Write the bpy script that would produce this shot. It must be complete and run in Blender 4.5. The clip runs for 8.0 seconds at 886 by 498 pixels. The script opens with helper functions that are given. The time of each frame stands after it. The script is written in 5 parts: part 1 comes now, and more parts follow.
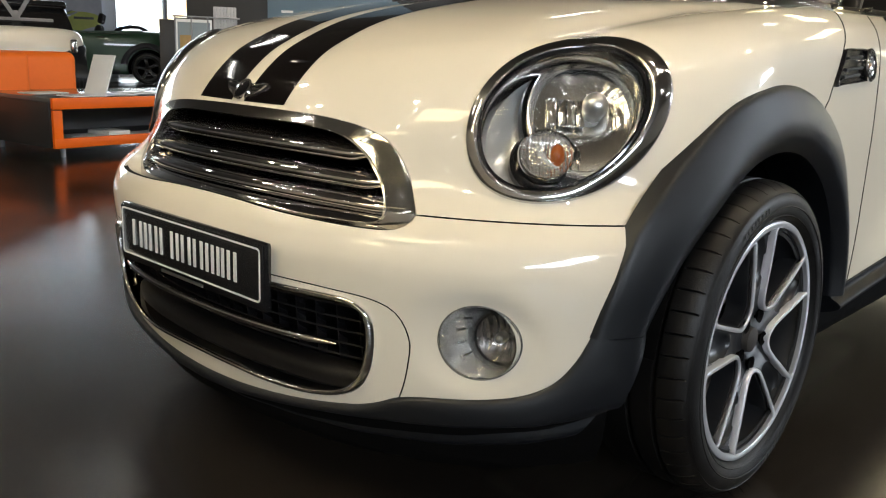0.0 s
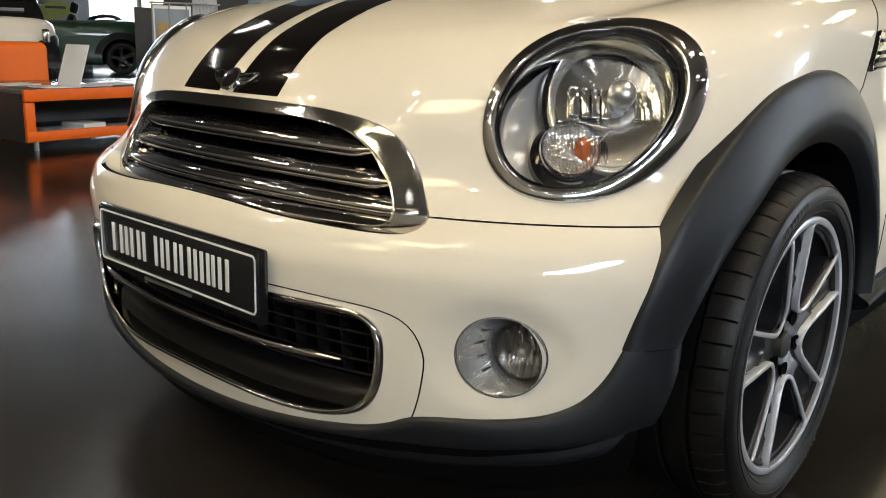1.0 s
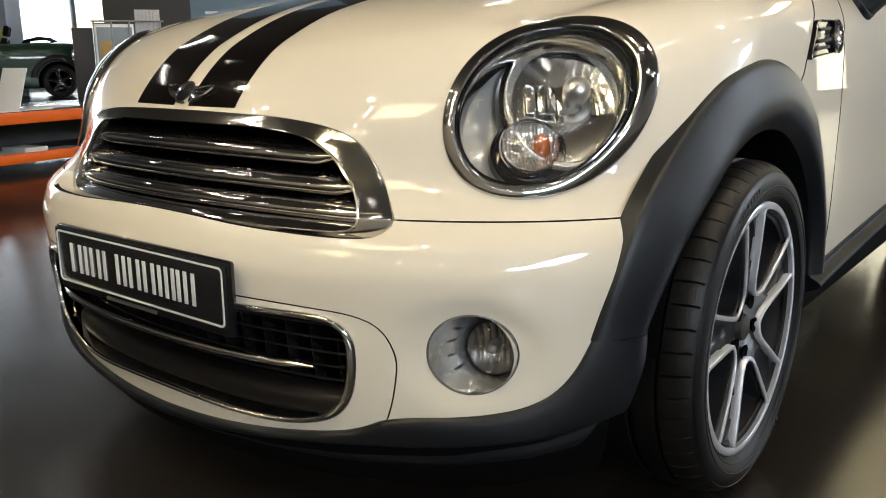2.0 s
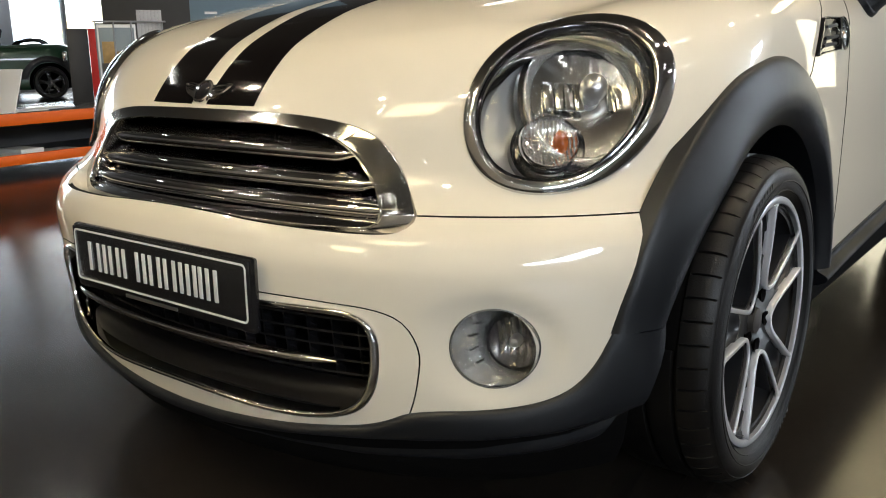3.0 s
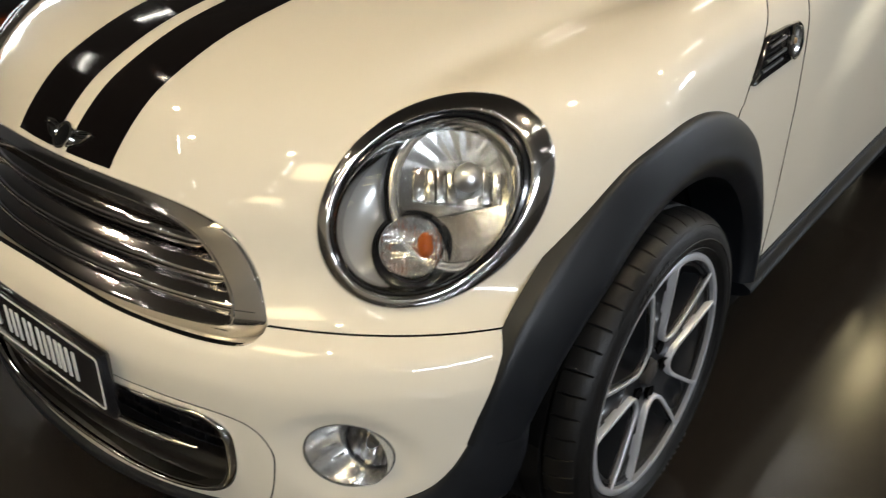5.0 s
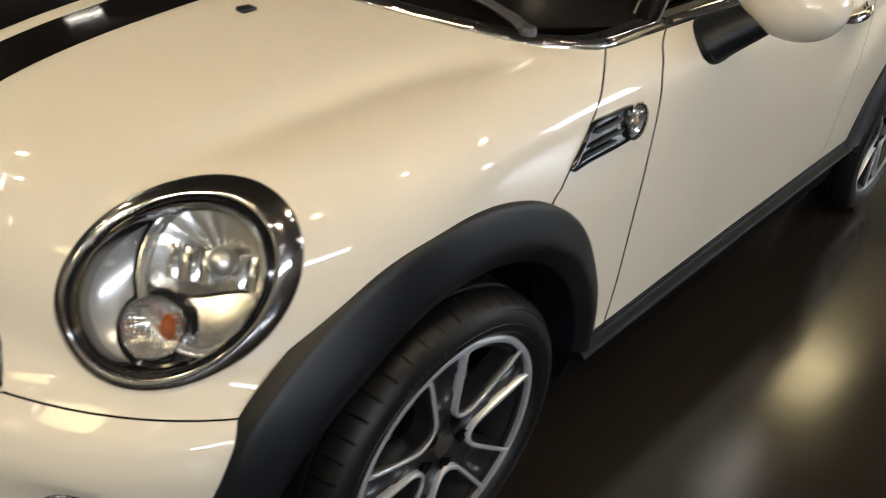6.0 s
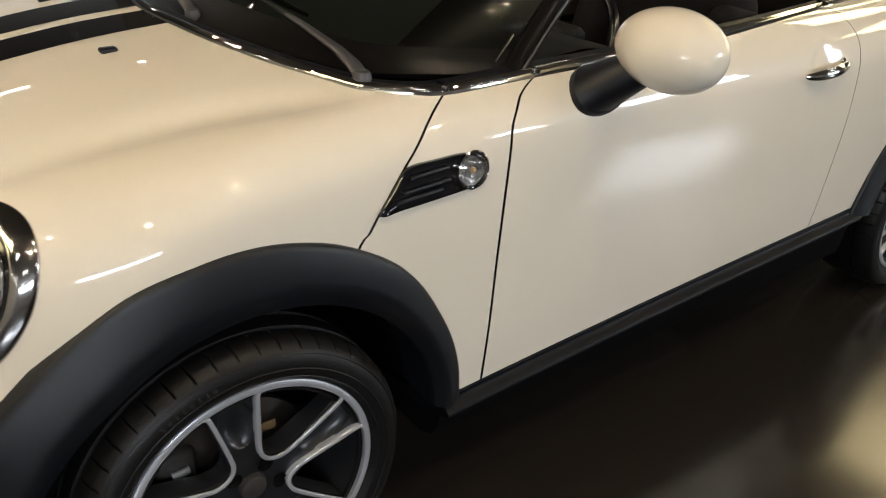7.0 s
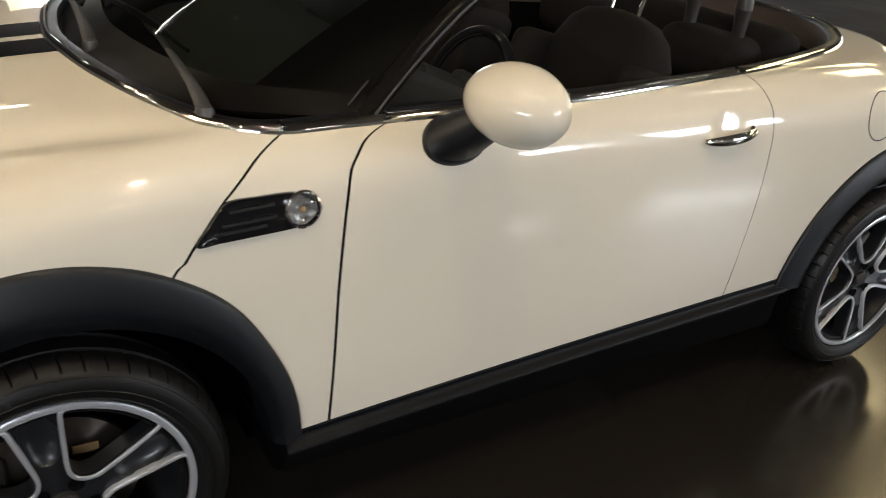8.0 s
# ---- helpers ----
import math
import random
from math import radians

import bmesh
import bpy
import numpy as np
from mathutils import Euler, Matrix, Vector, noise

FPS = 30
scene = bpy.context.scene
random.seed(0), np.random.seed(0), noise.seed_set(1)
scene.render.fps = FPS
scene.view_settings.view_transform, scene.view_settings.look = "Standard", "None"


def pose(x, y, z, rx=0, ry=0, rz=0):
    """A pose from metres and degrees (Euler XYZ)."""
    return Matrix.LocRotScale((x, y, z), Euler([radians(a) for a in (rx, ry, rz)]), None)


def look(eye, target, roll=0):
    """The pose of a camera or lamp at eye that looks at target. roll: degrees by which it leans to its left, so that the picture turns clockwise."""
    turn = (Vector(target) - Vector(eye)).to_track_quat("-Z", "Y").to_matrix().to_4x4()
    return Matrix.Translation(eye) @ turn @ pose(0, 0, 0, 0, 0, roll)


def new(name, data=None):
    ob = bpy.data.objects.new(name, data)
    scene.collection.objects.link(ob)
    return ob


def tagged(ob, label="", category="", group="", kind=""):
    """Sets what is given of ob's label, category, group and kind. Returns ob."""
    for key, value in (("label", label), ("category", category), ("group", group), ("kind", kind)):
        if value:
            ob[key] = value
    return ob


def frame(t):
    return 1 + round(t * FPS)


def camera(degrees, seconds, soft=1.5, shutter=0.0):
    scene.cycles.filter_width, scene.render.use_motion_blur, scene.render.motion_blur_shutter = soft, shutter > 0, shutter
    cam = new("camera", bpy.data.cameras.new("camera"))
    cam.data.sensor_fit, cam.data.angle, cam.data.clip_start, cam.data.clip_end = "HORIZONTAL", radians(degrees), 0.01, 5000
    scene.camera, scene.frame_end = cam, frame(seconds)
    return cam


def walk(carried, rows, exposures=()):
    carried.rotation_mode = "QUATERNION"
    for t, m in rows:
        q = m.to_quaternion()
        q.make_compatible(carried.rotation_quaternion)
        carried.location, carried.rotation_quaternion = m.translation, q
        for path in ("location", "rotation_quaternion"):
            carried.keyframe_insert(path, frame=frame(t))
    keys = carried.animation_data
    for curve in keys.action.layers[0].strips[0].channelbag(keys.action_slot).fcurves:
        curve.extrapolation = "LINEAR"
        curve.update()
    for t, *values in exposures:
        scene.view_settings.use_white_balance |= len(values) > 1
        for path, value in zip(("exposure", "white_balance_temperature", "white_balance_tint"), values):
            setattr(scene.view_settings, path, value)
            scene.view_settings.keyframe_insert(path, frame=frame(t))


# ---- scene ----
cam = camera(55.3, 8.0, soft=1.0, shutter=0.3)
PATH = [
    (0, (1.449, -0.838, 0.852), (0.123, 0.59, 0.399), 2.3),
    (0.5, (1.323, -0.771, 0.843), (0.036, 0.681, 0.356), 2.6),
    (1, (1.317, -0.776, 0.845), (0.031, 0.679, 0.367), 1.9),
    (1.5, (1.314, -0.78, 0.844), (0.05, 0.7, 0.383), 0.4),
    (1.7, (1.314, -0.787, 0.84), (0.09, 0.727, 0.382), -0.1),
    (3, (1.284, -0.843, 0.834), (0.096, 0.7, 0.376), -0.6),
    (3.5, (1.278, -0.848, 0.829), (0.073, 0.68, 0.367), -0.8),
    (4, (1.283, -0.829, 0.829), (0.056, 0.681, 0.366), -0.7),
    (4.2, (1.295, -0.784, 0.848), (0.045, 0.706, 0.386), -0.7),
    (5.3, (1.371, -0.421, 1.393), (0.302, 0.91, 0.351), 2.5),
    (5.5, (1.414, -0.376, 1.426), (0.338, 0.943, 0.376), 4.0),
    (6, (1.513, -0.162, 1.461), (0.433, 1.154, 0.412), 6.5),
    (6.5, (1.64, 0.063, 1.474), (0.502, 1.357, 0.459), 7.5),
    (7, (1.908, 0.298, 1.48), (0.534, 1.384, 0.514), 3.9),
    (7.5, (2.039, 0.474, 1.49), (0.582, 1.49, 0.572), 4.7),
    (8, (2.153, 0.647, 1.51), (0.659, 1.644, 0.631), 6.0),
]
walk(cam, [(t, look(e, g, r)) for t, e, g, r in PATH],
     exposures=[(0, 0.28, 6280, 10), (1.5, 0.28, 6250, 10), (4.2, 0.29, 6250, 10), (5.3, 0.10, 6420, 11), (6.0, 0.01, 6480, 12), (7.0, 0.03, 6500, 12.5), (8, 0.0, 6520, 12)])

# ---- world and light ----
sky_world = bpy.data.worlds.new("daylight")
sky_world.use_nodes = True
scene.world = sky_world
wn = sky_world.node_tree
sky = wn.nodes.new("ShaderNodeTexSky")
sky.sky_type, sky.sun_disc = "NISHITA", False
sky.sun_elevation, sky.sun_rotation = radians(35), radians(200)
wn.nodes["Background"].inputs[1].default_value = 0.10
wn.links.new(sky.outputs[0], wn.nodes["Background"].inputs[0])


def area_lamp(name, m, sx, sy, watts, colour):
    data = bpy.data.lights.new(name, "AREA")
    data.shape, data.size, data.size_y, data.energy, data.color = "RECTANGLE", sx, sy, watts, colour
    ob = new(name, data)
    ob.matrix_world = m
    return ob


# daylight in the glazed fronts; the unseen east pair is fill for door and bumper
area_lamp("daylight_fill", look((9.3, 10.3, 3.3), (0, 2.5, .8)), 5.0, 1.2, 610, (0.86, 0.93, 1.0))
area_lamp("daylight_fill", look((9.3, -4.2, 3.3), (0, -1.0, .8)), 5.4, 0.6, 450, (0.86, 0.93, 1.0))
area_lamp("daylight_fill", look((-18.6, 7.0, 2.0), (0, 6.0, 1.0)), 9.0, 3.0, 480, (0.86, 0.93, 1.0))


# ---- materials ----
def material(name, base, rough=0.5, metal=0.0, coat=0.0, spread=0.0, scale=30.0, bump=0.0, bump_scale=200.0, second=None, mix_scale=3.0, rough_spread=0.0):
    """A Principled surface with two scales of colour variation, varied gloss and a fine relief."""
    mat = bpy.data.materials.new(name)
    mat.use_nodes = True
    nt = mat.node_tree
    p = nt.nodes["Principled BSDF"]
    p.inputs["Base Color"].default_value = (*base, 1)
    p.inputs["Roughness"].default_value = rough
    p.inputs["Metallic"].default_value = metal
    p.inputs["Coat Weight"].default_value = coat
    p.inputs["Coat Roughness"].default_value = 0.02
    geo = nt.nodes.new("ShaderNodeTexCoord")
    if spread or second:
        n1, n2 = nt.nodes.new("ShaderNodeTexNoise"), nt.nodes.new("ShaderNodeTexNoise")
        n1.inputs["Scale"].default_value, n1.inputs["Detail"].default_value = scale, 6
        n2.inputs["Scale"].default_value, n2.inputs["Detail"].default_value = mix_scale, 4
        for n in (n1, n2):
            nt.links.new(geo.outputs["Object"], n.inputs["Vector"])
        mixed = nt.nodes.new("ShaderNodeMix")
        mixed.data_type = "RGBA"
        other = second or tuple(c * (1 - spread) for c in base)
        mixed.inputs["A"].default_value = (*[min(1, c * (1 + spread * 0.5)) for c in base], 1)
        mixed.inputs["B"].default_value = (*other, 1)
        add = nt.nodes.new("ShaderNodeMath")
        add.operation = "MULTIPLY_ADD"
        add.inputs[1].default_value = 0.5
        half = nt.nodes.new("ShaderNodeMath")
        half.operation = "MULTIPLY"
        half.inputs[1].default_value = 0.5
        nt.links.new(n1.outputs["Fac"], half.inputs[0])
        nt.links.new(n2.outputs["Fac"], add.inputs[0])
        nt.links.new(half.outputs[0], add.inputs[2])
        nt.links.new(add.outputs[0], mixed.inputs["Factor"])
        nt.links.new(mixed.outputs["Result"], p.inputs["Base Color"])
        if rough_spread:
            r = nt.nodes.new("ShaderNodeMapRange")
            r.inputs["To Min"].default_value, r.inputs["To Max"].default_value = rough - rough_spread, rough + rough_spread
            r.inputs["From Min"].default_value, r.inputs["From Max"].default_value = 0.35, 0.65
            nt.links.new(n2.outputs["Fac"], r.inputs["Value"])
            nt.links.new(r.outputs[0], p.inputs["Roughness"])
    if bump:
        n3, b = nt.nodes.new("ShaderNodeTexNoise"), nt.nodes.new("ShaderNodeBump")
        n3.inputs["Scale"].default_value, n3.inputs["Detail"].default_value = bump_scale, 3
        b.inputs["Strength"].default_value, b.inputs["Distance"].default_value = bump, 0.002
        nt.links.new(geo.outputs["Object"], n3.inputs["Vector"])
        nt.links.new(n3.outputs["Fac"], b.inputs["Height"])
        nt.links.new(b.outputs["Normal"], p.inputs["Normal"])
    return mat


def glowing(name, colour, strength):
    mat = bpy.data.materials.new(name)
    mat.use_nodes = True
    p = mat.node_tree.nodes["Principled BSDF"]
    p.inputs["Base Color"].default_value = (0.8, 0.8, 0.8, 1)
    p.inputs["Emission Color"].default_value = (*colour, 1)
    p.inputs["Emission Strength"].default_value = strength
    return mat


def glass(name, tint=(1, 1, 1), ior=1.45):
    """Thin clear glass: it lets light straight through and mirrors by Fresnel."""
    mat = bpy.data.materials.new(name)
    mat.use_nodes = True
    nt = mat.node_tree
    nt.nodes.remove(nt.nodes["Principled BSDF"])
    clear, gloss, mixed, fresnel = [nt.nodes.new("ShaderNode" + k) for k in ("BsdfTransparent", "BsdfGlossy", "MixShader", "Fresnel")]
    clear.inputs["Color"].default_value = (*tint, 1)
    gloss.inputs["Roughness"].default_value = 0.01
    fresnel.inputs["IOR"].default_value = ior
    nt.links.new(fresnel.outputs[0], mixed.inputs[0])
    nt.links.new(clear.outputs[0], mixed.inputs[1])
    nt.links.new(gloss.outputs[0], mixed.inputs[2])
    nt.links.new(mixed.outputs[0], nt.nodes["Material Output"].inputs["Surface"])
    return mat


def less_sheen(mat, level):
    mat.node_tree.nodes["Principled BSDF"].inputs["Specular IOR Level"].default_value = level
    return mat


CREAM = material("cream_paint", (0.70, 0.645, 0.535), 0.32, 0.0, 1.0, 0.015, 400, 0.0, 300, mix_scale=2)
less_sheen(CREAM, 0.1)
STRIPE = less_sheen(material("black_stripe_film", (0.005, 0.004, 0.004), 0.07, 0, 0.0, 0.2, 50), 0.28)
TRIM = material("black_grained_plastic", (0.0044, 0.0054, 0.0076), 0.40, 0, 0.0, 0.18, 60, 0.25, 900, rough_spread=0.05)
less_sheen(TRIM, 0.42)
# the sill's shade put into a darker, duller copy of TRIM
SHADETRIM = less_sheen(material("shaded_grained_plastic", (0.0040, 0.0046, 0.0060), 0.46, 0, 0.0, 0.18, 60, 0.25, 900, rough_spread=0.05), 0.16)
DARK = less_sheen(material("matt_black_lining", (0.0028, 0.0026, 0.0026), 0.8, 0, 0, 0.3, 40), 0.06)
INTAKEBLACK = less_sheen(material("dull_black_intake_plastic", (0.006, 0.0052, 0.005), 0.4, 0, 0, 0.2, 40, 0.15, 500), 0.25)
GLOSSBLACK = material("gloss_black_plastic", (0.008, 0.008, 0.009), 0.12, 0, 0.5, 0.2, 40)
BEZELCHROME = material("smoked_chrome", (0.62, 0.61, 0.60), 0.11, 1.0, 0, 0.05, 60)
CHROME = material("chrome", (0.80, 0.79, 0.77), 0.05, 1.0, 0, 0.03, 60)
RINGCHROME = material("soft_chrome", (0.60, 0.59, 0.58), 0.11, 1.0, 0, 0.05, 60)
BARCHROME = material("grille_bar_chrome", (0.54, 0.53, 0.54), 0.08, 1.0, 0, 0.05, 60)
BRIGHT = material("bright_satin_plastic", (0.84, 0.84, 0.83), 0.20, 0.86, 0.4, 0.04, 60)
SATIN = material("satin_silver", (0.66, 0.66, 0.65), 0.33, 1.0, 0, 0.06, 60)
REFLECT = material("reflector_silver", (0.62, 0.62, 0.60), 0.16, 1.0, 0, 0.03, 60)
RUBBER = less_sheen(material("tyre_rubber", (0.005, 0.0047, 0.0046), 0.44, 0, 0, 0.3, 25, 0.3, 400, rough_spread=0.08), 0.3)
MARK = material("moulded_rubber_mark", (0.018, 0.018, 0.018), 0.5, 0, 0, 0.2, 60)
RIMGREY = material("anthracite_wheel_paint", (0.016, 0.017, 0.019), 0.34, 0.2, 0.2, 0.15, 40)
RIMSILVER = material("machined_silver", (0.58, 0.59, 0.62), 0.30, 0.6, 0.3, 0.08, 80)
DISC = material("brake_disc_steel", (0.24, 0.215, 0.19), 0.36, 1.0, 0, 0.3, 60, second=(0.13, 0.10, 0.075))
IRON = material("cast_iron", (0.045, 0.04, 0.036), 0.6, 0.4, 0, 0.3, 60)
TAN = material("tan_sticker", (0.30, 0.19, 0.09), 0.5, 0, 0, 0.1, 60)
RIBBED = material("clear_ribbed_plastic", (0.66, 0.66, 0.65), 0.14, 0.9, 0.3, 0.1, 90)
CLEAR = glass("clear_glass")
LENS = glass("clear_lamp_lens", ior=1.19)
TINTED = glass("tinted_windscreen", (0.42, 0.47, 0.44), 1.14)
AMBER = material("amber_plastic", (0.26, 0.06, 0.012), 0.2, 0, 0.3, 0.1, 60)
BROWN = material("dark_brown_lining", (0.050, 0.036, 0.028), 0.7, 0, 0, 0.3, 90, 0.3, 500)
FABRIC = less_sheen(material("black_seat_cloth", (0.006, 0.0052, 0.0047), 0.85, 0, 0, 0.3, 120, 0.4, 700), 0.2)
DASH = material("dark_dash_plastic", (0.020, 0.021, 0.020), 0.6, 0, 0, 0.2, 60, 0.2, 700)
less_sheen(DASH, 0.22)
PLATE = material("black_plate_enamel", (0.012, 0.012, 0.013), 0.22, 0, 0.4, 0.2, 40)
LETTER = material("white_plate_print", (0.70, 0.70, 0.68), 0.4, 0, 0, 0.05, 60)
FLOOR = less_sheen(material("polished_dark_floor", (0.019, 0.0155, 0.0125), 0.20, 0, 0.0, 0.3, 2.5, 0.03, 60, second=(0.010, 0.0085, 0.0072), mix_scale=0.8, rough_spread=0.06), 0.5)
WALLMAT = material("grey_wall_paint", (0.30, 0.29, 0.28), 0.8, 0, 0, 0.08, 4, 0.1, 150)
BEIGE = material("beige_wall_paint", (0.34, 0.30, 0.24), 0.8, 0, 0, 0.08, 4, 0.1, 150)
CEILMAT = material("dark_ceiling_paint", (0.11, 0.095, 0.075), 0.85, 0, 0, 0.1, 3)
ORANGE = less_sheen(material("orange_lacquer", (0.92, 0.15, 0.006), 0.45, 0, 0.0, 0.06, 10), 0.2)
ORANGECLOTH = material("orange_upholstery", (0.95, 0.17, 0.006), 0.6, 0, 0, 0.1, 30, 0.2, 300)
TABLETOP = material("glossy_grey_laminate", (0.13, 0.12, 0.115), 0.13, 0, 0.3, 0.1, 12)
CHARCOAL = material("charcoal_laminate", (0.035, 0.033, 0.032), 0.45, 0, 0, 0.2, 20)
GREYPAPER = material("grey_paper", (.36, .36, .37), .6, 0, 0, .1, 30)
PAPER = material("white_paper", (0.75, 0.75, 0.73), 0.6, 0, 0, 0.05, 20)
GREEN = material("green_car_paint", (0.012, 0.050, 0.022), 0.34, 0.1, 0.35, 0.1, 40)
WHITEPAINT = material("white_car_paint", (0.75, 0.70, 0.62), 0.3, 0, 1.0, 0.03, 40)
RED = material("red_panel", (0.60, 0.02, 0.015), 0.5, 0, 0, 0.1, 10)
STEEL = material("grey_steel", (0.30, 0.31, 0.33), 0.4, 0.6, 0, 0.1, 20)
TUBE = glowing("lamp_tube", (1.0, 0.93, 0.80), 46.0)
PANELGLOW = glowing("panel_lamp_diffuser", (1.0, 0.81, 0.43), 10.5)
SPOTGLOW = glowing("spot_lamp_glass", (1.0, 0.86, 0.64), 160.0)


# ---- mesh helpers ----
def part(name, mesh, mat, parent=None, label=""):
    """One mesh object under its thing or part."""
    if isinstance(mesh, bmesh.types.BMesh):
        data = bpy.data.meshes.new(name)
        mesh.to_mesh(data)
        mesh.free()
        mesh = data
    if any(k is None for k in mesh.materials):
        mesh.materials.clear()
    for m in (mat if isinstance(mat, (list, tuple)) else [mat]):
        if m.name not in [k.name for k in mesh.materials]:
            mesh.materials.append(m)
    ob = new(name, mesh)
    ob.parent = parent
    if label:
        ob["label"] = label
    return ob


def smooth(mesh, angle=35):
    mesh.polygons.foreach_set("use_smooth", [True] * len(mesh.polygons))
    mesh.set_sharp_from_angle(angle=radians(angle))
    return mesh


def grid(points, wrap_rows=False, wrap_cols=False, cap=False, angle=40):
    """A mesh over an array of points, rows by columns."""
    points = np.asarray(points, float)
    r, c = points.shape[:2]
    i, j = np.meshgrid(np.arange(r if wrap_rows else r - 1), np.arange(c if wrap_cols else c - 1), indexing="ij")
    i, j = i.ravel(), j.ravel()
    k, l = (i + 1) % r, (j + 1) % c
    faces = np.stack([i * c + j, k * c + j, k * c + l, i * c + l], 1).tolist()
    if cap:
        faces += [list(range(c))[::-1], [(r - 1) * c + q for q in range(c)]]
    mesh = bpy.data.meshes.new("grid")
    mesh.from_pydata(points.reshape(-1, 3).tolist(), [], faces)
    bm = bmesh.new()
    bm.from_mesh(mesh)
    bmesh.ops.remove_doubles(bm, verts=bm.verts, dist=1e-6)
    bmesh.ops.recalc_face_normals(bm, faces=bm.faces)
    bm.to_mesh(mesh)
    bm.free()
    return smooth(mesh, angle)


def mirrored(mesh):
    other = mesh.copy()
    other.transform(Matrix.Scale(-1, 4, (1, 0, 0)))
    other.flip_normals()
    return other


def joined(*meshes):
    bm = bmesh.new()
    for m in meshes:
        bm.from_mesh(m)
    data = bpy.data.meshes.new("joined")
    bm.to_mesh(data)
    bm.free()
    return data


def prism(outline, axis, low, high):
    """A closed outline pushed along an axis; outlines are (y, z), (x, z) or (x, y)."""
    lay = {"x": lambda p, h: (h, p[0], p[1]), "y": lambda p, h: (p[0], h, p[1]), "z": lambda p, h: (p[0], p[1], h)}[axis]
    n = len(outline)
    verts = [lay(p, low) for p in outline] + [lay(p, high) for p in outline]
    faces = [list(range(n)), list(range(2 * n - 1, n - 1, -1))] + [[i, i + n, (i + 1) % n + n, (i + 1) % n] for i in range(n)]
    mesh = bpy.data.meshes.new("prism")
    mesh.from_pydata(verts, [], faces)
    bm = bmesh.new()
    bm.from_mesh(mesh)
    bmesh.ops.recalc_face_normals(bm, faces=bm.faces)
    bm.to_mesh(mesh)
    bm.free()
    return mesh


def box(sx, sy, sz, bevel=0.0, centre=(0, 0, 0), segments=2):
    bm = bmesh.new()
    bmesh.ops.create_cube(bm, size=1.0)
    bmesh.ops.scale(bm, vec=(sx, sy, sz), verts=bm.verts)
    if bevel:
        bmesh.ops.bevel(bm, geom=bm.edges[:], offset=bevel, segments=segments, profile=0.5, affect="EDGES")
    bmesh.ops.translate(bm, vec=centre, verts=bm.verts)
    mesh = bpy.data.meshes.new("box")
    bm.to_mesh(mesh)
    bm.free()
    return smooth(mesh, 40)


def revolve(profile, n=64, axis="x", close=False):
    """A profile of (radius, height) turned about an axis."""
    rows = []
    for i in range(n):
        a = 2 * math.pi * i / n
        c, s = math.cos(a), math.sin(a)
        rows.append([{"x": (h, r * c, r * s), "y": (r * c, h, r * s), "z": (r * c, r * s, h)}[axis] for r, h in profile])
    return grid(rows, wrap_rows=True, wrap_cols=close)


def tube(path, radius, n=10, closed=False, flat=1.0):
    """A round bar along a path; flat squeezes it upright."""
    path = [Vector(p) for p in path]
    rows = []
    for i, p in enumerate(path):
        a = path[i - 1] if (i or closed) else p
        b = path[(i + 1) % len(path)] if (i < len(path) - 1 or closed) else p
        d = (b - a).normalized()
        side = d.cross(Vector((0, 0, 1)))
        side = side.normalized() if side.length > 1e-4 else Vector((1, 0, 0))
        up = side.cross(d)
        r = radius[i] if isinstance(radius, (list, tuple)) else radius
        rows.append([p + side * r * math.cos(t) + up * r * flat * math.sin(t) for t in [2 * math.pi * k / n for k in range(n)]])
    return grid(rows, wrap_rows=closed, wrap_cols=True, cap=not closed)


def curve_through(pts, n, closed=True):
    """Catmull-Rom through the points, evenly spaced."""
    p = np.asarray(pts, float)
    m = len(p)
    out = []
    for i in range(m if closed else m - 1):
        q = [p[(i + k) % m] if closed else p[min(max(i + k, 0), m - 1)] for k in (-1, 0, 1, 2)]
        for t in np.linspace(0, 1, 24, endpoint=False):
            out.append(0.5 * (2 * q[1] + (q[2] - q[0]) * t + (2 * q[0] - 5 * q[1] + 4 * q[2] - q[3]) * t ** 2 + (3 * q[1] - q[0] - 3 * q[2] + q[3]) * t ** 3))
    if not closed:
        out.append(p[-1])
    out = np.array(out + ([out[0]] if closed else []))
    s = np.r_[0, np.cumsum(np.linalg.norm(np.diff(out, axis=0), axis=1))]
    at = np.linspace(0, s[-1], n + 1)[:-1] if closed else np.linspace(0, s[-1], n)
    return np.stack([np.interp(at, s, out[:, k]) for k in range(out.shape[1])], 1)


def both_sides(half):
    """A right half outline from the centre line down to the centre line, closed by its mirror image."""
    half = [tuple(p) for p in half]
    return half + [(-x, z) for x, z in reversed(half) if x > 1e-6]


def swollen(outline, d):
    """A closed outline moved outwards by d."""
    p = np.asarray(outline, float)
    t = np.roll(p, -1, 0) - np.roll(p, 1, 0)
    t /= np.linalg.norm(t, axis=1)[:, None] + 1e-12
    nrm = np.stack([t[:, 1], -t[:, 0]], 1)
    area = np.sum(p[:, 0] * np.roll(p[:, 1], -1) - np.roll(p[:, 0], -1) * p[:, 1])
    return p + nrm * d * np.sign(area)


def cut(mesh, other, how="DIFFERENCE"):
    """Boolean of two closed meshes."""
    a, b = new("raw", mesh), new("cutter", other)
    mod = a.modifiers.new("cut", "BOOLEAN")
    mod.operation, mod.solver, mod.object = how, "MANIFOLD", b
    bpy.context.view_layer.update()
    out = bpy.data.meshes.new_from_object(a.evaluated_get(bpy.context.evaluated_depsgraph_get()))
    bpy.data.objects.remove(a)
    bpy.data.objects.remove(b)
    return out


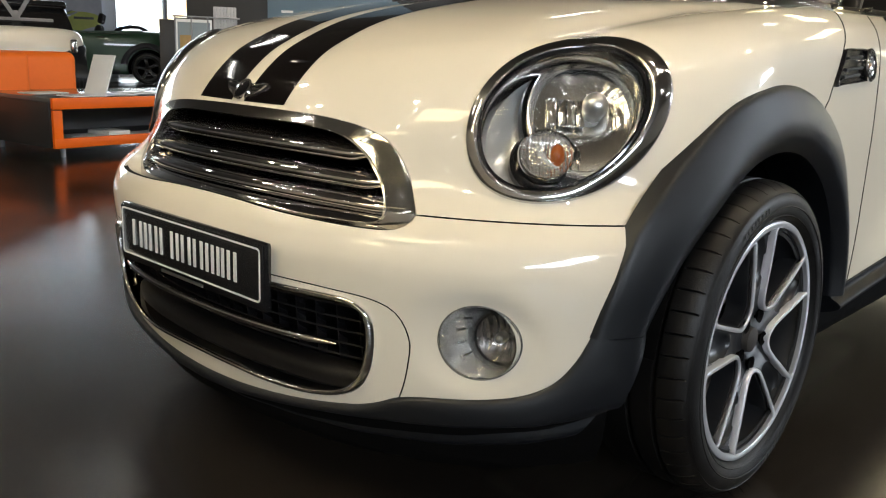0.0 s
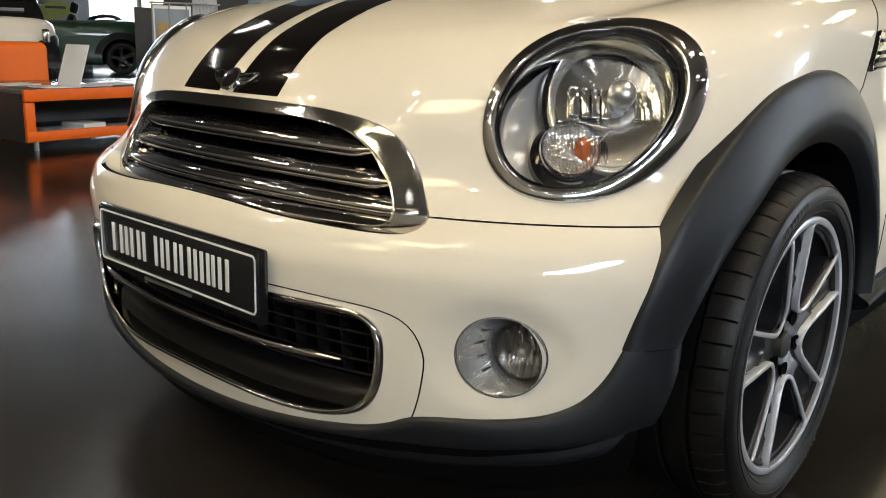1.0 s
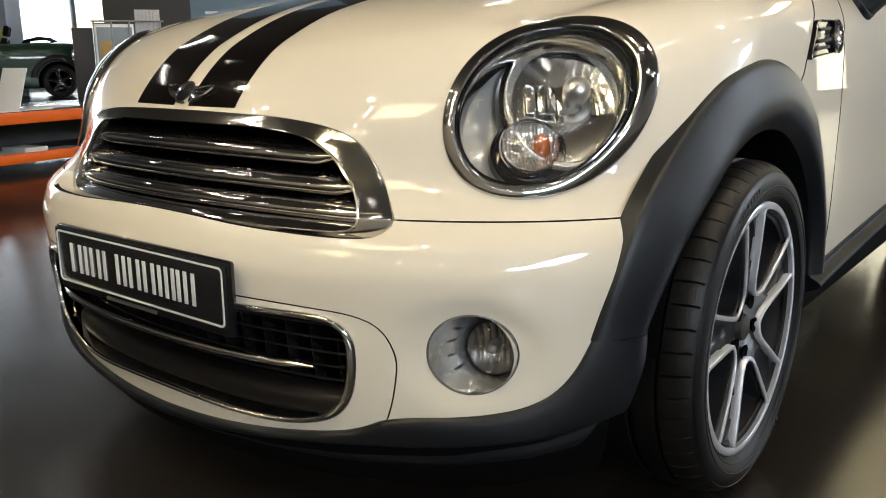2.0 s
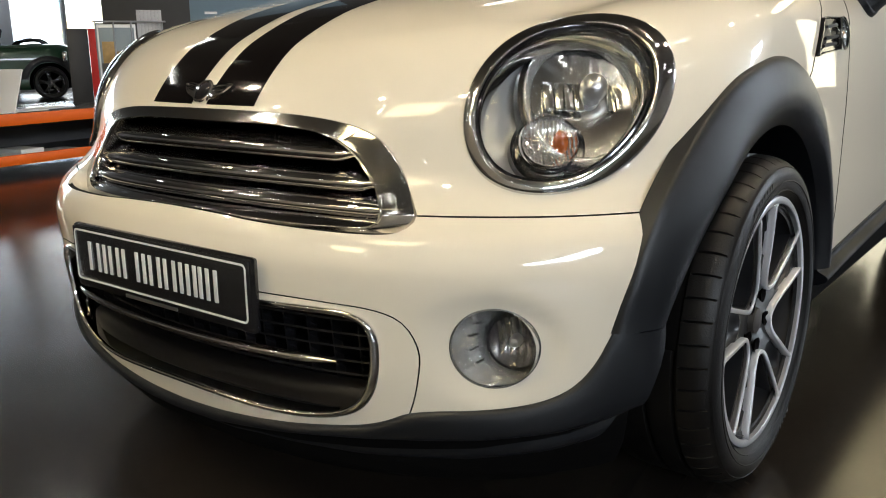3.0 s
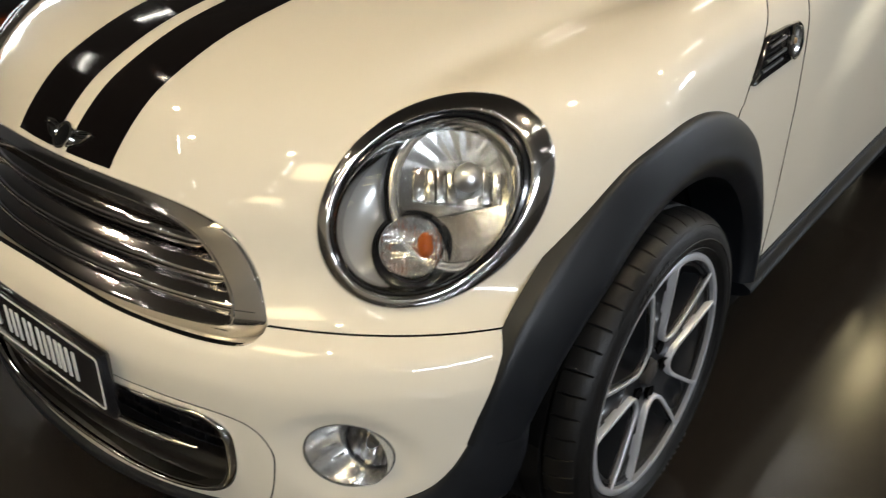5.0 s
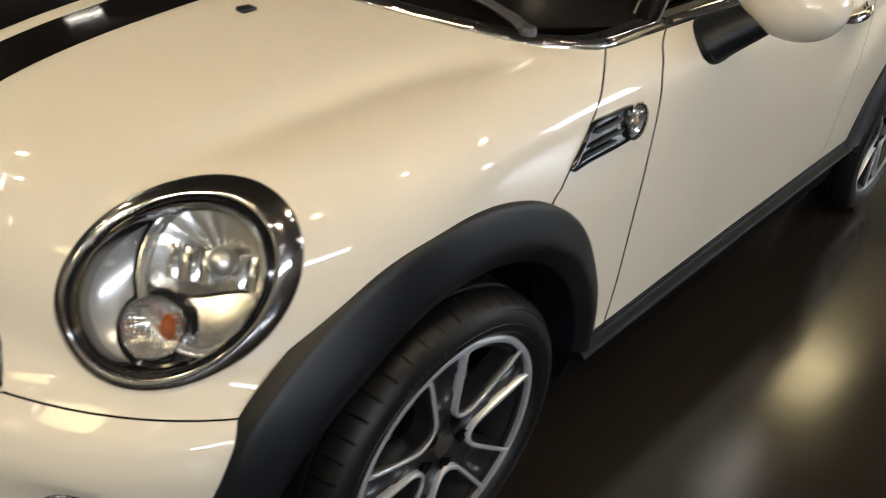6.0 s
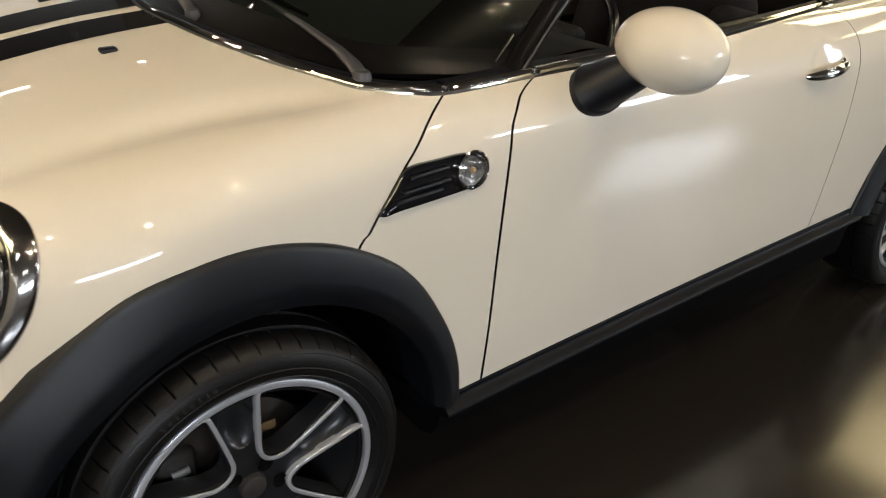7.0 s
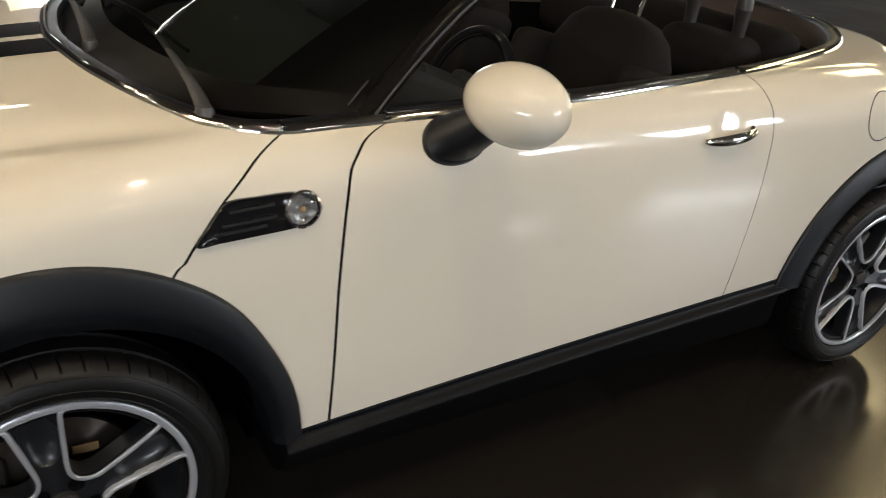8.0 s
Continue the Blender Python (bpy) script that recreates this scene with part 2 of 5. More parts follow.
# ---- the shape of the small car ----
def smooth_table(v, xs, ys):
    """A smooth curve through (xs, ys): monotone cubic, level at the ends."""
    xs, ys = np.asarray(xs, float), np.asarray(ys, float)
    d = np.diff(ys) / np.diff(xs)
    m = np.zeros_like(ys)
    m[1:-1] = np.where(d[:-1] * d[1:] > 0, 2 * d[:-1] * d[1:] / (d[:-1] + d[1:] + 1e-12), 0)
    m[0], m[-1] = d[0], d[-1]
    v = np.clip(np.asarray(v, float), xs[0], xs[-1])
    i = np.clip(np.searchsorted(xs, v) - 1, 0, len(xs) - 2)
    h = xs[i + 1] - xs[i]
    t = (v - xs[i]) / h
    return ((1 + 2 * t) * (1 - t) ** 2 * ys[i] + t * (1 - t) ** 2 * h * m[i]
            + t * t * (3 - 2 * t) * ys[i + 1] + t * t * (t - 1) * h * m[i + 1])


def soft_max(a, b, r):
    h = np.clip(0.5 + 0.5 * (a - b) / r, 0, 1)
    return b + (a - b) * h + r * h * (1 - h)


NOSE = ((.09, .14, .20, .26, .33, .42, .50, .55, .60, .66, .72, .78, .85, .95, 1.1),
        (.095, .055, .034, .02, .009, .001, -.006, .010, .058, .086, .102, .129, .172, .243, .36))
WIDE = ((.15, .22, .33, .50, .68, .80, .88, .94, 1.0, 1.1),
        (.781, .806, .818, .824, .824, .819, .811, .791, .751, .676))
CROWN = ((.0, .08, .15, .25, .40, .60, .80, 1.0, 1.2, 1.5, 2.0, 2.6, 3.1, 3.4, 3.6, 3.75),
         (.66, .722, .786, .856, .917, .960, .988, 1.002, 1.008, 1.011, 1.016, 1.022, 1.035, 1.036, 1.0, .90))
DROP = ((.0, .3, .6, 1.2, 2.0, 3.6), (.20, .16, .11, .045, .03, .06))


def body(x, y, z):
    """Below nought inside the shell of the car."""
    ax = np.abs(x)
    t = np.clip((z - .55) / .10, 0, 1)
    b, n = .57, 2.20 - .24 * t * t * (3 - 2 * t)
    a = smooth_table(z, *WIDE) - .012 * np.clip((y - 2.2) / 1.4, 0, 1) ** 2
    fr = np.clip((b + smooth_table(z, *NOSE) - y) / b, 0, None)
    rr = np.clip((y - 3.15 + .35 * np.clip(z - .8, 0, 1)) / .55, 0, None)
    side = (((ax / a) ** n + fr ** n + rr ** n + 1e-9) ** (1 / n) - 1) * .72
    top = (z - smooth_table(y, *CROWN) + smooth_table(y, *DROP) * ax ** 2.2) * .93
    valley = np.interp(y, (.3, .5, .8, 1.05), (.486, .536, .591, .651))
    fade = np.clip((y - .30) / .2, 0, 1) * np.clip((1.15 - y) / .2, 0, 1)
    top = top + .0115 * fade * np.exp(-((ax - valley) / .050) ** 2)
    floor = smooth_table(y, (0, .35, .7, 1.2), (.09, .105, .17, .18)) - z
    dent = ((ax - .602) ** 2 + (z - .388) ** 2) / .083 ** 2
    side = side + .012 * np.exp(-dent ** 3) * (y < .5)
    dish = ((y - 2.385) / .055) ** 2 + ((z - .912) / .040) ** 2
    side = side + .008 * np.exp(-dish ** 2)
    return soft_max(soft_max(side, top, .075), floor, .04)


def slope(x, y, z, e=4e-4):
    g = np.stack([body(x + e, y, z) - body(x - e, y, z), body(x, y + e, z) - body(x, y - e, z), body(x, y, z + e) - body(x, y, z - e)], -1)
    return g / (np.linalg.norm(g, axis=-1, keepdims=True) + 1e-12)


def strike(start, way, far, level=0.0, steps=34):
    """Where rays from outside (or inside) first pass the skin, by bisection."""
    start, way = np.asarray(start, float), np.asarray(way, float)
    lo, hi = np.zeros(start.shape[:-1]), np.full(start.shape[:-1], float(far))
    sign = np.sign(body(*np.moveaxis(start, -1, 0)) - level)
    for _ in range(steps):
        mid = (lo + hi) / 2
        p = start + way * mid[..., None]
        same = np.sign(body(p[..., 0], p[..., 1], p[..., 2]) - level) == sign
        lo, hi = np.where(same, mid, lo), np.where(same, hi, mid)
    return start + way * ((lo + hi) / 2)[..., None]


def on_front(x, z, proud=0.0):
    x, z = np.asarray(x, float), np.asarray(z, float)
    p = strike(np.stack([x, x * 0 - .2, z], -1), (0, 1, 0), .95)
    return p + slope(*np.moveaxis(p, -1, 0)) * np.asarray(proud)[..., None] if np.any(proud) else p


def on_side(y, z, proud=0.0):
    y, z = np.asarray(y, float), np.asarray(z, float)
    p = strike(np.stack([y * 0 + 1.1, y, z], -1), (-1, 0, 0), .9)
    return p + slope(*np.moveaxis(p, -1, 0)) * np.asarray(proud)[..., None] if np.any(proud) else p


def on_top(x, y, proud=0.0):
    x, y = np.asarray(x, float), np.asarray(y, float)
    p = strike(np.stack([x, y, x * 0 + 1.3], -1), (0, 0, -1), .85)
    return p + slope(*np.moveaxis(p, -1, 0)) * np.asarray(proud)[..., None] if np.any(proud) else p


def skin(level, fan, along, rings):
    """The closed skin of the car at a level of body(): rays from a spine, round the nose, along the flanks, round the tail."""
    y0, y1 = .75, 2.95
    a = np.linspace(-90, 90, 2 * fan + 1)[:-1]
    front = [(y0, math.sin(radians(t)), -math.cos(radians(t))) for t in a]
    flank = [(y, 1, 0) for y in np.linspace(y0, y1, along + 1)[:-1]]
    rear = [(y1, math.cos(radians(t)), math.sin(radians(t))) for t in np.linspace(0, 180, fan + 1)[:-1]]
    back = [(y, -1, 0) for y in np.linspace(y1, y0, along + 1)[:-1]]
    loop = np.array(front + flank + rear + back)
    phi = np.radians(np.concatenate([np.linspace(-90, -60, 5)[:-1], np.linspace(-60, 60, rings), np.linspace(60, 90, 14)[1:]]))
    start = np.zeros((len(loop), len(phi), 3))
    start[..., 1], start[..., 2] = loop[:, None, 0], .55
    way = np.stack([loop[:, None, 1] * np.cos(phi), loop[:, None, 2] * np.cos(phi), np.broadcast_to(np.sin(phi), (len(loop), len(phi)))], -1)
    p = strike(start, way, 1.3, level)
    p[:, 0], p[:, -1] = strike(start[:, 0], way[:, 0], 1.3, level), strike(start[:, -1], way[:, -1], 1.3, level)
    p[:, [0, -1], 0] = 0
    mesh = grid(p, wrap_rows=True)
    return mesh


def dressed(mesh, paint, rest=None):
    """True normals of the skin on outer faces; cut edges take the second material."""
    mesh.materials.clear()
    mesh.materials.append(paint)
    mesh.materials.append(rest or DARK)
    n, k = len(mesh.vertices), len(mesh.loops)
    co, lv, ls, lt = np.zeros(n * 3), np.zeros(k, int), np.zeros(len(mesh.polygons), int), np.zeros(len(mesh.polygons), int)
    mesh.vertices.foreach_get("co", co)
    mesh.loops.foreach_get("vertex_index", lv)
    mesh.polygons.foreach_get("loop_total", lt)
    pn = np.zeros(len(mesh.polygons) * 3)
    mesh.polygons.foreach_get("normal", pn)
    co, pn = co.reshape(-1, 3), pn.reshape(-1, 3)
    f, g = body(*co.T), slope(*co.T)
    face = np.repeat(np.arange(len(lt)), lt)
    outer_loop = (np.abs(f[lv]) < .003) & (np.sum(g[lv] * pn[face], 1) > .3)
    outer_face = np.bincount(face, ~outer_loop, len(lt)) == 0
    nrm = np.where(outer_face[face][:, None], g[lv], pn[face])
    mesh.polygons.foreach_set("use_smooth", np.ones(len(lt), bool))
    mesh.polygons.foreach_set("material_index", np.where(outer_face, 0, 1))
    mesh.normals_split_custom_set(nrm.tolist())
    return mesh


FRONT_HUB, REAR_HUB, HUB_Z, HUB_X = .785, 3.238, .305, .838
WHEEL_Z, WHEEL_FORE = .3195, .027

# outlines on the nose, as (x, z)
GRILLE_MOUTH = curve_through(both_sides([(0, 0.736), (0.161, 0.734), (0.257, 0.729), (0.334, 0.717), (0.385, 0.695), (0.429, 0.644), (0.465, 0.602), (0.48, 0.585), (0.476, 0.569), (0.454, 0.56), (0.398, 0.558), (0.31, 0.56), (0.22, 0.563), (0.116, 0.568), (0, 0.57)]), 160)
GRILLE = curve_through(both_sides([(0, 0.736), (0.161, 0.734), (0.257, 0.729), (0.334, 0.717), (0.385, 0.695), (0.429, 0.644), (0.455, 0.600), (0.463, 0.581), (0.449, 0.560), (0.419, 0.548), (0.36, 0.546), (0.271, 0.549), (0.182, 0.553), (0.079, 0.559), (0, 0.560)]), 160)
GRILLE_HOLE = curve_through(both_sides([(0, 0.715), (0.154, 0.714), (0.228, 0.71), (0.291, 0.7), (0.337, 0.677), (0.368, 0.648), (0.396, 0.615), (0.407, 0.581), (0.402, 0.567), (0.377, 0.561), (0.307, 0.561), (0.214, 0.563), (0.083, 0.568), (0, 0.570)]), 160)


def set_right(outline, d):
    """The outline moved sideways by d."""
    return np.asarray(outline) + np.array((d, 0))


GRILLE, GRILLE_HOLE, GRILLE_MOUTH = [set_right(line, .007) for line in (GRILLE, GRILLE_HOLE, GRILLE_MOUTH)]
INTAKE = curve_through(both_sides([(0, 0.441), (0.206, 0.44), (0.361, 0.44), (0.411, 0.435), (0.436, 0.418), (0.442, 0.385), (0.434, 0.327), (0.409, 0.282), (0.367, 0.257), (0.297, 0.243), (0.206, 0.24), (0.106, 0.244), (0, 0.246)]), 140)
INSERT = curve_through(both_sides([(0, 0.457), (0.244, 0.456), (0.362, 0.453), (0.446, 0.446), (0.488, 0.426), (0.505, 0.383), (0.501, 0.334), (0.488, 0.288), (0.472, 0.259), (0.435, 0.236), (0.380, 0.220), (0.29, 0.206), (0.16, 0.199), (0, 0.198)]), 160)
INTAKE, INSERT = set_right(INTAKE, .005), set_right(INSERT, .003)
LIP_TOP = curve_through([(0, 0.205), (0.12, 0.209), (0.244, 0.219), (0.338, 0.231), (0.405, 0.2425), (0.447, 0.256), (0.482, 0.2725), (0.525, 0.281), (0.583, 0.2855), (0.625, 0.291), (0.661, 0.300), (0.688, 0.314), (0.708, 0.334), (0.726, 0.366), (0.741, 0.408)], 80, closed=False).tolist()

# the plan of the open top: chrome strip round windscreen and cabin, as (x, y)
RAIL_HALF = [(0, 0.922), (0.143, 0.935), (0.28, 0.957), (0.389, 0.985), (0.49, 1.018), (0.575, 1.055), (0.65, 1.098), (0.7, 1.15), (0.721, 1.219), (0.722, 1.334), (0.722, 1.45), (0.72, 1.9), (0.702, 2.18), (0.665, 2.54), (0.619, 2.815), (0.56, 3.06), (0.47, 3.24), (0.31, 3.40), (0.14, 3.47), (0, 3.49)]
RAIL = curve_through(both_sides(RAIL_HALF), 260)

# headlamp frame: centre, outward normal, axes of its oval
LAMP_C = np.array((.6164, .3605, .7517))
LAMP_N = np.array((.5401, -.6458, .5396))
LAMP_U, LAMP_V = np.array((.7671, .6415, 0)), np.array((-.3462, .4139, .8419))
LAMP_E1, LAMP_E2 = LAMP_U * .783 + LAMP_V * .622, LAMP_U * -.622 + LAMP_V * .783
LAMP_A, LAMP_B = .190, .139
LAMP_C = LAMP_C + LAMP_E1 * .0035


def oval(s, n=72):
    t = np.linspace(0, 2 * np.pi, n, endpoint=False)
    aside = LAMP_E1 * -.068 * min(max(1 - s, 0), .25)
    return LAMP_C + aside + s * (LAMP_A * np.cos(t)[:, None] * LAMP_E1 + LAMP_B * np.sin(t)[:, None] * LAMP_E2)


def lamp_plug(s, low, high, n=72):
    return grid([oval(s, n) + LAMP_N * low, oval(s, n) + LAMP_N * high], wrap_cols=True, cap=True)


def drum(y, z, r, x0, x1, n=96):
    return prism([(y + r * math.cos(a), z + r * math.sin(a)) for a in np.linspace(0, 2 * math.pi, n, endpoint=False)], "x", x0, x1)


FOG_C = np.array((.607, .165, .388))
FOG_D = np.array((.30, -.954, 0.0))
FOG_S = np.array((.954, .30, 0.0))


def fog_ring(r, h, n=48):
    t = np.linspace(0, 2 * np.pi, n, endpoint=False)
    return FOG_C + FOG_D * h + r * (np.cos(t)[:, None] * FOG_S + np.sin(t)[:, None] * np.array((0, 0, 1.0)))


def cutters(loose):
    """Everything that is hollowed out of the car; loose widens it for the inner core."""
    out = [drum(h, HUB_Z + .005, r + loose, x0, x1) for h in (FRONT_HUB, REAR_HUB) for r, x0, x1 in ((.420, .50 - loose, 1.0), (.420, -1.0, -.50 + loose))]
    out.append(prism(swollen(RAIL, loose), "z", .948 - loose, 1.4))
    cabin = [(-.62, 1.50), (.62, 1.50), (.62, 2.35), (.56, 2.85), (.45, 3.16), (.28, 3.32), (-.28, 3.32), (-.45, 3.16), (-.56, 2.85), (-.62, 2.35)]
    out.append(prism(curve_through(cabin, 80), "z", .42, 1.4))
    for m in (lamp_plug(.955 + loose, -.14, .2), grid([fog_ring(.0645 + loose, -.09), fog_ring(.0645 + loose, .2)], wrap_cols=True, cap=True)):
        out += [m, mirrored(m)]
    out.append(prism(swollen(GRILLE_MOUTH, loose * 5.5 - .003), "y", -.3, .21 + loose))
    out.append(prism(swollen(INTAKE, -.004 + loose), "y", -.3, .17 + loose))
    return out


outer = skin(0.0, 130, 150, 130)
inner = skin(-.012, 60, 60, 60)
shell = cut(outer.copy(), inner)
for c in cutters(0):
    shell = cut(shell, c)
core = skin(-.016, 60, 60, 60)
for c in cutters(.004):
    core = cut(core, c)

small_car = tagged(new("car"), "cream convertible with black bonnet stripes and open top on dark floor", "car")
small_car.location = (-.006, 0, 0)
part("underbody", dressed(core, DARK, DARK), DARK, small_car, "matt black inner body")

# panel joints, through points (x, y, z) of the skin; a slanted side view keeps them true on the shoulder
LEAN = .7


def slanted(points, n=60):
    return curve_through([(y, z - LEAN * (x - .8)) for x, y, z in points], n, closed=False).tolist()


DIAGONAL = slanted([(.82, .93, .66), (.82, .979, .766), (.820, .997, .784), (.817, 1.018, .815), (.808, 1.074, .888), (.804, 1.09, .904), (.792, 1.116, .926), (.776, 1.142, .947), (.755, 1.172, .963), (.736, 1.201, .975), (.727, 1.213, .979), (.70, 1.24, .992), (.55, 1.33, 1.05)])
DOOR_FRONT = slanted([(.822, 1.292, .335), (.822, 1.293, .38), (.823, 1.297, .544), (.823, 1.300, .692), (.817, 1.309, .812), (.808, 1.319, .89), (.799, 1.327, .92), (.788, 1.341, .937), (.764, 1.369, .961), (.744, 1.403, .974), (.733, 1.427, .98), (.71, 1.455, .99), (.55, 1.55, 1.05)])
DOOR_REAR = slanted([(.825, 2.508, .378), (.825, 2.513, .42), (.825, 2.531, .56), (.824, 2.543, .68), (.819, 2.550, .786), (.803, 2.553, .907), (.744, 2.552, .981), (.70, 2.549, 1.0), (.55, 2.545, 1.05)])


def shifted(line, d):
    return [(y + d, z) for y, z in line]


def region(outline, low=.25):
    """A slanted block over an outline of the side view, on the left flank."""
    m = prism(outline, "x", low, 1.2)
    for v in m.vertices:
        v.co.z += LEAN * (v.co.x - .8)
    return m


def flank(outline):
    """The same piece of shell on both flanks."""
    block = region(outline)
    return [cut(shell.copy(), b, "INTERSECT") for b in (block, mirrored(block))]


GAP = .0033
bonnet_mesh = cut(shell.copy(), prism([(-.4, .5883), (.62, .5883), (.75, .64), (1.32, .64), (1.32, 1.15), (-.4, 1.15)], "x", -1.2, 1.2), "INTERSECT")
behind = region(shifted(DIAGONAL, -GAP) + [(2.0, DIAGONAL[-1][1]), (2.0, DIAGONAL[0][1] - .1), (DIAGONAL[0][0], DIAGONAL[0][1] - .1)])
bonnet_mesh = cut(cut(bonnet_mesh, behind), mirrored(behind))
bumper_zone = cut(shell.copy(), prism([(-.4, -.1), (.62, -.1), (.62, .586), (-.4, .586)], "x", -1.2, 1.2), "INTERSECT")
wing_meshes = flank([(.63, .30)] + shifted(DOOR_FRONT, -GAP) + shifted(DIAGONAL, GAP)[::-1] + [(.76, .605), (.63, .578)])
door_meshes = flank(shifted(DOOR_FRONT, GAP) + shifted(DOOR_REAR, -GAP * .35)[::-1])
quarter_mesh = cut(shell.copy(), prism([(2.3, .385), (2.53, .392), (2.9, .40), (4.2, .30), (4.2, 1.3), (2.3, 1.3)], "x", -1.2, 1.2), "INTERSECT")
ahead = region([(2.0, -.3), (2.51, -.3)] + shifted(DOOR_REAR, GAP * .35) + [(2.0, DOOR_REAR[-1][1])], -.0)
quarter_mesh = cut(cut(quarter_mesh, ahead), mirrored(ahead))
above_lip = LIP_TOP + [(1.1, .42), (1.1, .75)]
above_lip = above_lip + [(-x, z) for x, z in above_lip[::-1] if x > 0]
white_bumper = cut(bumper_zone, prism(above_lip, "y", -1, 1.2), "INTERSECT")
insert_mesh = cut(white_bumper.copy(), prism(INSERT, "y", -1, .6), "INTERSECT")
bumper_mesh = cut(white_bumper, prism(swollen(INSERT, .0022), "y", -1, .6))

bonnet = part("bonnet", dressed(bonnet_mesh, CREAM), CREAM, small_car)
part("front_bumper", dressed(bumper_mesh, CREAM), CREAM, small_car)
part("bumper_insert", dressed(insert_mesh, CREAM), CREAM, small_car)
part("rear_quarter", dressed(quarter_mesh, CREAM), CREAM, small_car)
panels = {}
for name, meshes in (("front_wing", wing_meshes), ("door", door_meshes)):
    panels[name] = [part(name, dressed(m, CREAM), CREAM, small_car) for m in meshes]

# wheel-arch flares: outer edges in the side view as (y, z), front and rear
FRONT_EDGE = [(.293, .407), (.307, .471), (.330, .535), (.366, .598), (.427, .661), (.506, .728), (.597, .786), (.700, .813), (.790, .817), (.872, .804), (.950, .777), (1.040, .724), (1.102, .664), (1.153, .586), (1.195, .500), (1.218, .420), (1.227, .345)]
REAR_EDGE = [(3.238 - .508 * math.cos(a), .30 + .502 * math.sin(a)) for a in np.linspace(.17, math.pi - .1, 18)]


def flare(edge, hub, a0, a1, front):
    """A broad outward face that rolls softly under to the arch."""
    n = 90
    q = curve_through(edge, n, closed=False)
    oy, oz = q[:, 0], q[:, 1]
    a = np.linspace(a0, a1, n)
    rad = .380 + (.016 * np.clip((.9 - a) / .65, 0, 1) ** 1.5 if front else 0 * a)
    iy, iz = hub - rad * np.cos(a), .312 + rad * np.sin(a)
    ox = on_side(oy, oz)[:, 0]
    if front:
        ox[:50] = np.maximum(ox[:50], np.interp(oz[:50], (.407, .47, .535, .60, .66, .73, .79, .82), (.739, .754, .764, .7715, .777, .787, .803, .815)))
        ox = np.convolve(np.r_[np.full(3, ox[0]), ox, np.full(3, ox[-1])], np.full(7, 1 / 7), "valid")
    ix = np.full(n, .848)
    if front:
        ix -= .040 * np.clip((.95 - a) / .7, 0, 1) ** 1.4
    rows = []
    for t, lift, inward in ((0, -.022, 0), (0, .004, 0), (.012, .0075, 0), (.035, .0100, 0), (.10, .0118, 0), (.3, .0130, 0), (.5, .0128, 0), (.60, .0110, 0), (.67, .0080, 0), (.73, .0035, 0), (.79, -.0022, 0), (.86, -.0095, 0), (.94, -.0180, 0), (1, -.0255, 0), (1.005, -.031, 0), (1.0, -.03, .06), (.99, -.03, .11)):
        x = ox * (1 - t) + ix * t + lift - inward
        if not front:
            x = np.minimum(x, .858)
        rows.append(np.stack([x, oy * (1 - t) + iy * t, oz * (1 - t) + iz * t], -1))
    return np.array(rows)


FLARES = [flare(FRONT_EDGE, FRONT_HUB, .245, math.pi - .06, True), flare(REAR_EDGE, REAR_HUB, .17, math.pi - .1, False)]
for rows in FLARES:
    m = grid(rows, angle=32)
    part("arch_flare", m, TRIM, small_car, "black grained plastic arch flare")
    part("arch_flare", mirrored(m), TRIM, small_car, "black grained plastic arch flare")

# black lower lip: a band under the white bumper that runs on into the flare, folded under to a second ledge
foot = FLARES[0][1:13, 0]
foot_ang, foot_rad = np.arctan2(foot[:, 0], .75 - foot[:, 1]), np.hypot(foot[:, 0], .75 - foot[:, 1])
lip_edge = np.array(LIP_TOP)
lip_p = on_front(lip_edge[:, 0], lip_edge[:, 1])
lip_ang = np.arctan2(lip_p[:, 0], .75 - lip_p[:, 1])
s_all = np.linspace(0, 1, 120)
ang_end = foot_ang[-1]
rows = []
for f, down, push in ((0, 0, .002), (.04, 0, .0055), (.12, 0, .009), (.3, 0, .0125), (.5, 0, .0145), (.7, 0, .0155), (.85, 0, .0160), (.94, 0, .0150), (1, 0, .0110), (1, .0025, .003), (1, .005, -.008), (1, .008, -.016), (1, .015, -.0185), (1, .026, -.0165), (1, .036, -.0140), (1, .046, -.0125), (1, .053, -.0150), (1, .058, -.023), (1, .062, -.040), (1, .064, -.070)):
    ang = s_all * (ang_end - .085 * (f * .6 + down * 14))
    top = np.where(ang < lip_ang[-1], np.interp(ang, lip_ang, lip_edge[:, 1]), np.interp(ang, np.r_[lip_ang[-1], foot_ang[4:]], np.r_[lip_edge[-1, 1], foot[4:, 2]]) - .0016)
    fold = np.interp(np.sin(ang) * .8, (0, .12, .28, .36, .47, .56, .64, .68, .705, .74), (.186, .190, .206, .216, .227, .234, .246, .260, .275, .285))
    fold = np.minimum(fold, top - .012)
    z = top * (1 - f) + fold * f - down * np.interp(np.sin(ang) * .8, (0, .2, .4, .55, .66, .75), (.5, .6, .95, 1, .95, .85))
    way = np.stack([-np.sin(ang), np.cos(ang), 0 * ang], -1)
    start = np.stack([1.3 * np.sin(ang), .75 - 1.3 * np.cos(ang), z], -1)
    p = strike(start, way, 1.2)
    r = np.hypot(p[:, 0], .75 - p[:, 1]) + push
    if not down:
        beside = np.interp(ang, foot_ang, foot_rad) - .001
        w = np.clip((ang - lip_ang[-1] + .05) / .10, 0, 1) * (1 - f) ** 2
        r = r * (1 - w) + beside * w
    row = np.stack([r * np.sin(ang), .75 - r * np.cos(ang), z], -1)
    if not rows:
        rows.append(row + way * .012)
    rows.append(row)
